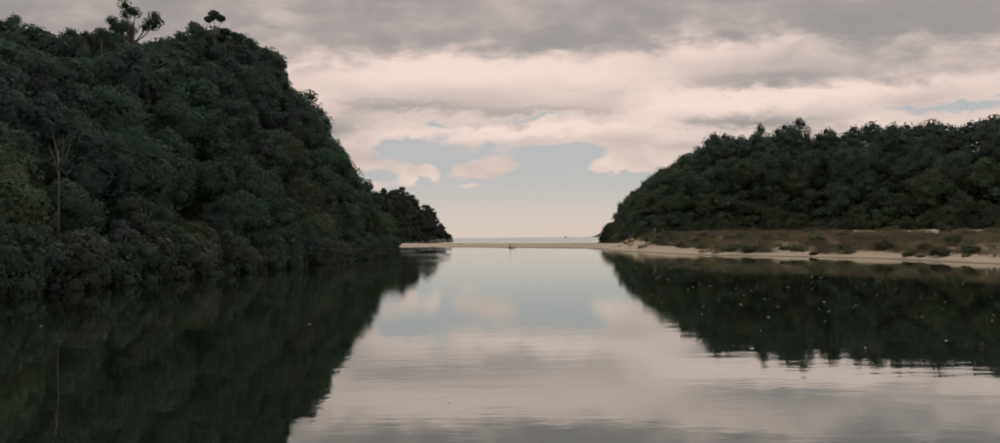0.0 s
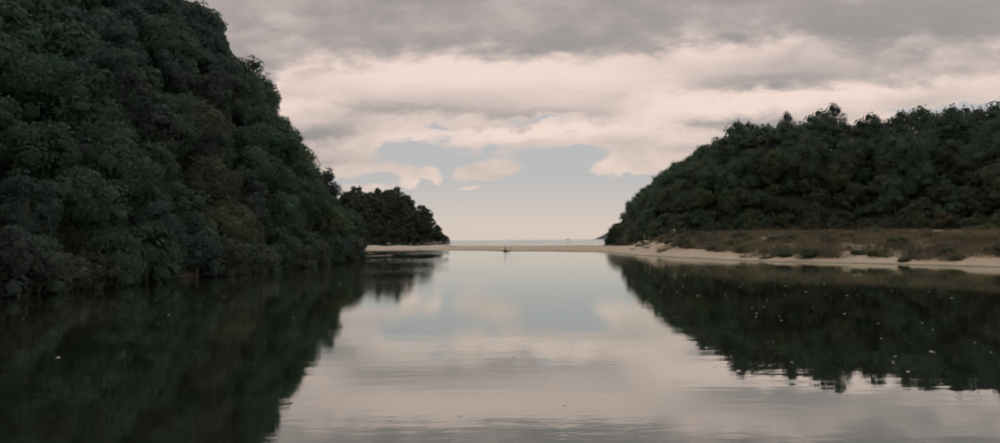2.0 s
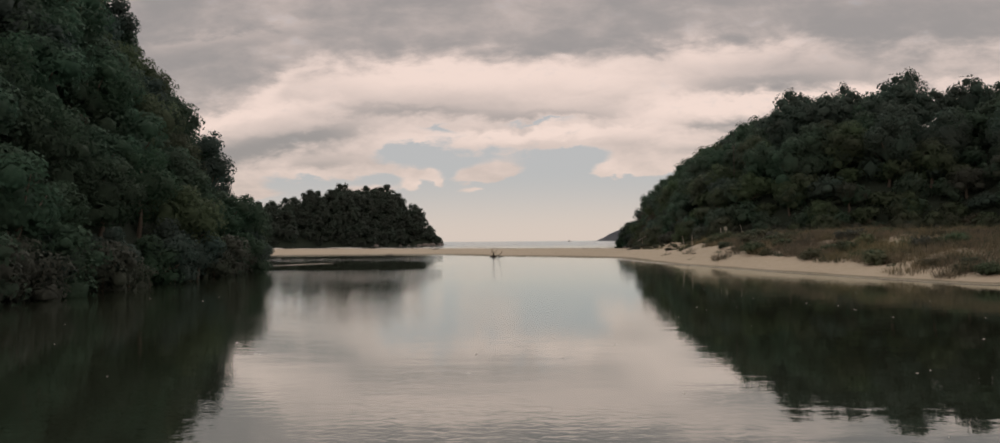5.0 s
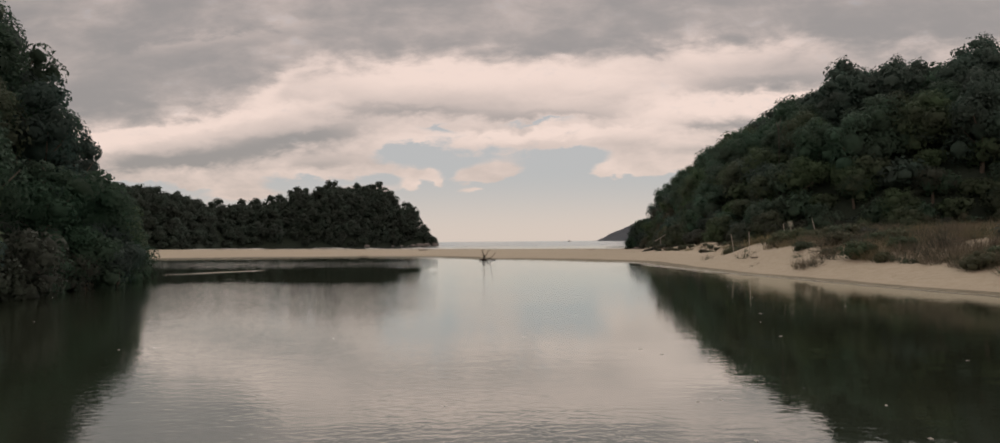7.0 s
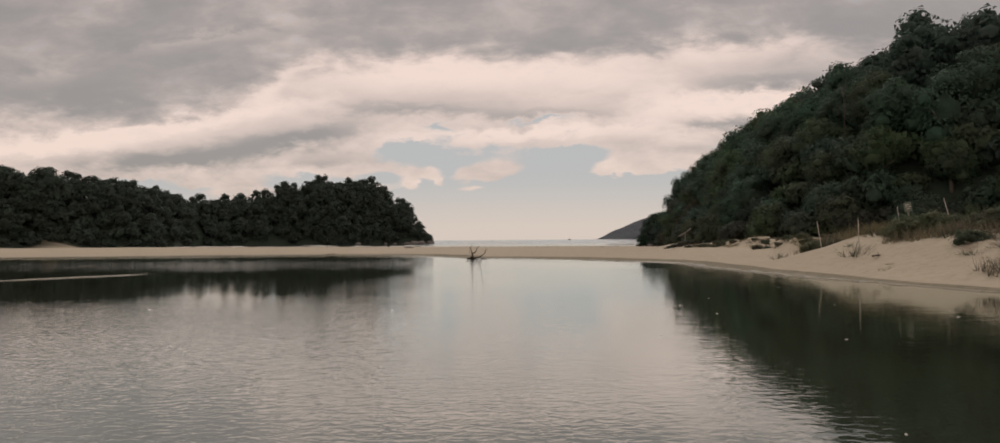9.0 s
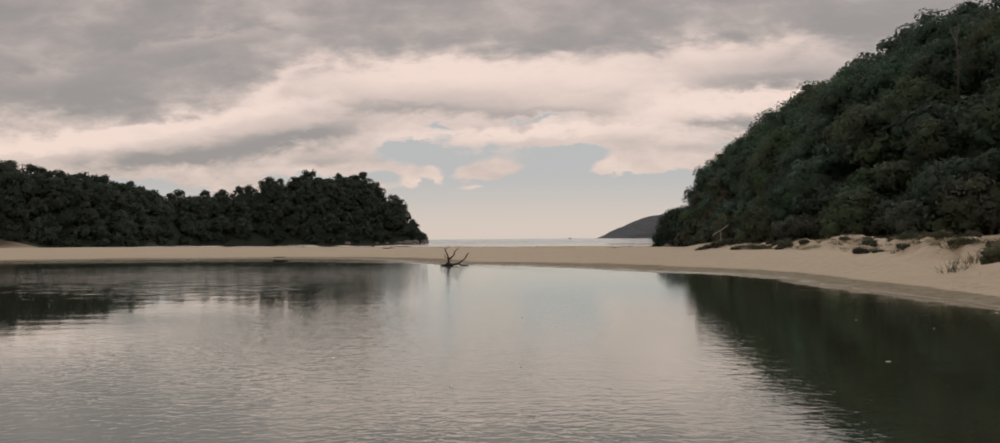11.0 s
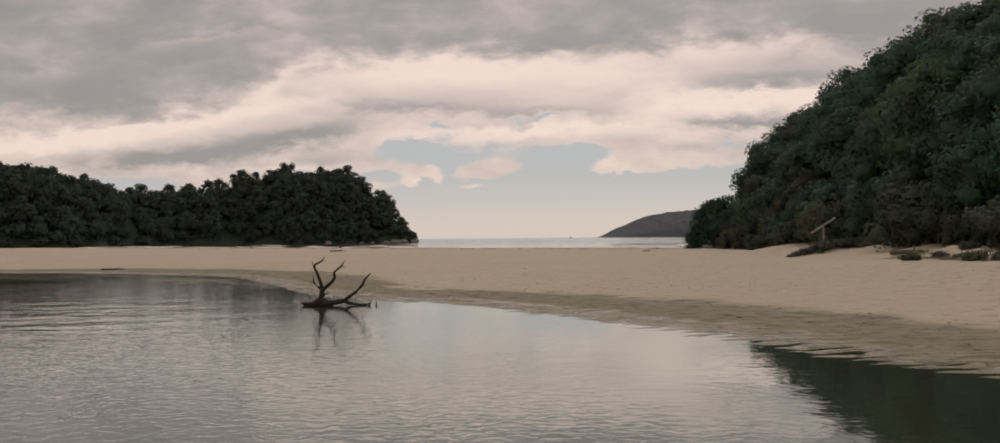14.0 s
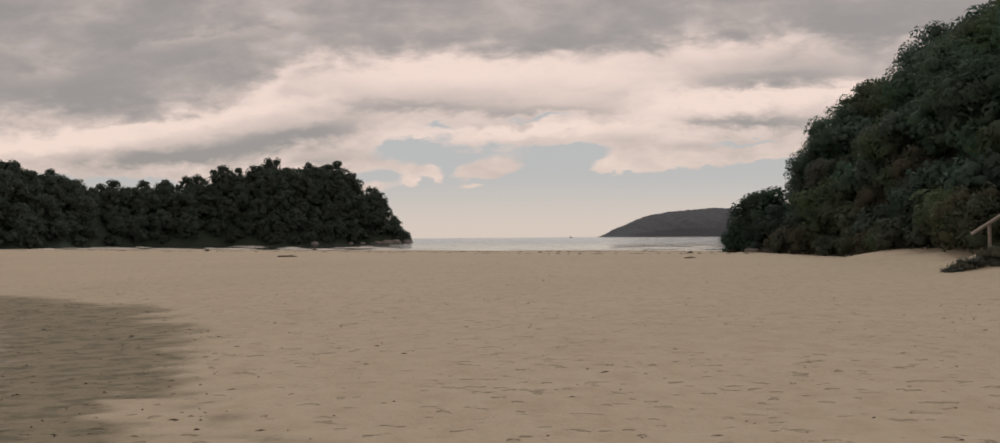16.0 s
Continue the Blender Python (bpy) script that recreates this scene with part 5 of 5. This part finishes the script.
def boat(x, y, size):
    ob = tagged(empty("boat", pose(x, y, 0, 0, 0, 15)), "small dark fishing boat far out on the sea", "boat")
    V, F = [], []
    for sx, w, h in ((-5, 1.4, 1.1), (-2, 1.8, 1.0), (2, 1.7, 1.2), (4, 1.0, 1.6), (5.6, 0.08, 2.0)):
        V += [(sx, -w, h), (sx * 0.95, -w * 0.7, -0.4), (sx * 0.95, w * 0.7, -0.4), (sx, w, h)]
    for i in range(4):
        q = 4 * i
        F += [(q, q + 1, q + 5, q + 4), (q + 1, q + 2, q + 6, q + 5), (q + 2, q + 3, q + 7, q + 6), (q + 3, q, q + 4, q + 7)]
    F += [(3, 2, 1, 0), (16, 17, 18, 19)]
    part("hull", mesh_from("hull", [Vector(v) * size for v in V], F, HULL), ob)
    part("cabin", box_mesh("cabin", (3.6 * size, 2.2 * size, 2.2 * size), HULL, 0.15, (-0.4 * size, 0, 2.1 * size)), ob)
    V, F = [], []
    tube(V, F, [(-1.5 * size, 0, 3 * size), (-1.5 * size, 0, 6.5 * size)], [0.12 * size, 0.06 * size], 6)
    part("mast", mesh_from("mast", V, F, HULL), ob)
    return ob


boat(204, 2130, 1.0)

# blue-grey and pale: the air's haze is mixed into the leaf colour
ISLE, n = material("hazed_distant_bush")
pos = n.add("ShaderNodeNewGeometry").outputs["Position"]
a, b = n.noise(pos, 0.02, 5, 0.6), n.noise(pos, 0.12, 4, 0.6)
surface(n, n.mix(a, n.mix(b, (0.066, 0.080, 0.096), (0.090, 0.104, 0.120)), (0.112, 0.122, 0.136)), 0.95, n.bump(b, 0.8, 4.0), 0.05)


def far_island(name, x0, x1, y0, y1, tops, label):
    """A wooded island: tops are pairs of share along it and height."""
    xs, ys = np.linspace(x0, x1, 120), np.linspace(y0, y1, 40)

    def z(x, y):
        t = (x - x0) / (x1 - x0)
        ridge = np.interp(t, [q[0] for q in tops], [q[1] for q in tops])
        across = np.clip(1 - ((y - (y0 + y1) / 2) / ((y1 - y0) / 2)) ** 2, 0, 1) ** 0.5
        lumps = 4.0 * waves(x, y, 22, 1.0) + 2.5 * waves(x, y, 9, 2.0)
        return np.maximum(ridge * across + lumps * np.clip(ridge * across / 30, 0, 1), 0) - 1.0

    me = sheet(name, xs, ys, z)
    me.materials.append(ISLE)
    me.polygons.foreach_set("use_smooth", np.zeros(len(me.polygons), bool))
    return tagged(new(name, me), label, "island", kind="structure")


far_island("backdrop_island", 380, 1250, 2500, 3100, [(0, 0), (0.03, 4), (0.07, 28), (0.12, 48), (0.20, 78), (0.30, 92), (0.48, 104), (0.62, 98), (0.75, 80), (0.9, 40), (1, 0)], "wooded island far across the bay, blue-grey with painted haze")
house = tagged(empty("house", pose(905, 2520, 30)), "small white house on the far island", "house")
part("wall", box_mesh("wall", (14, 10, 6), PAINT, 0.1, (0, 0, 3)), house)
V = [(-8, -6, 6), (8, -6, 6), (8, 6, 6), (-8, 6, 6), (-8, 0, 9.5), (8, 0, 9.5)]
part("roof", mesh_from("roof", V, [(0, 1, 5, 4), (2, 3, 4, 5), (0, 4, 3), (1, 2, 5), (3, 2, 1, 0)], PAINT), house, "pale pitched roof")
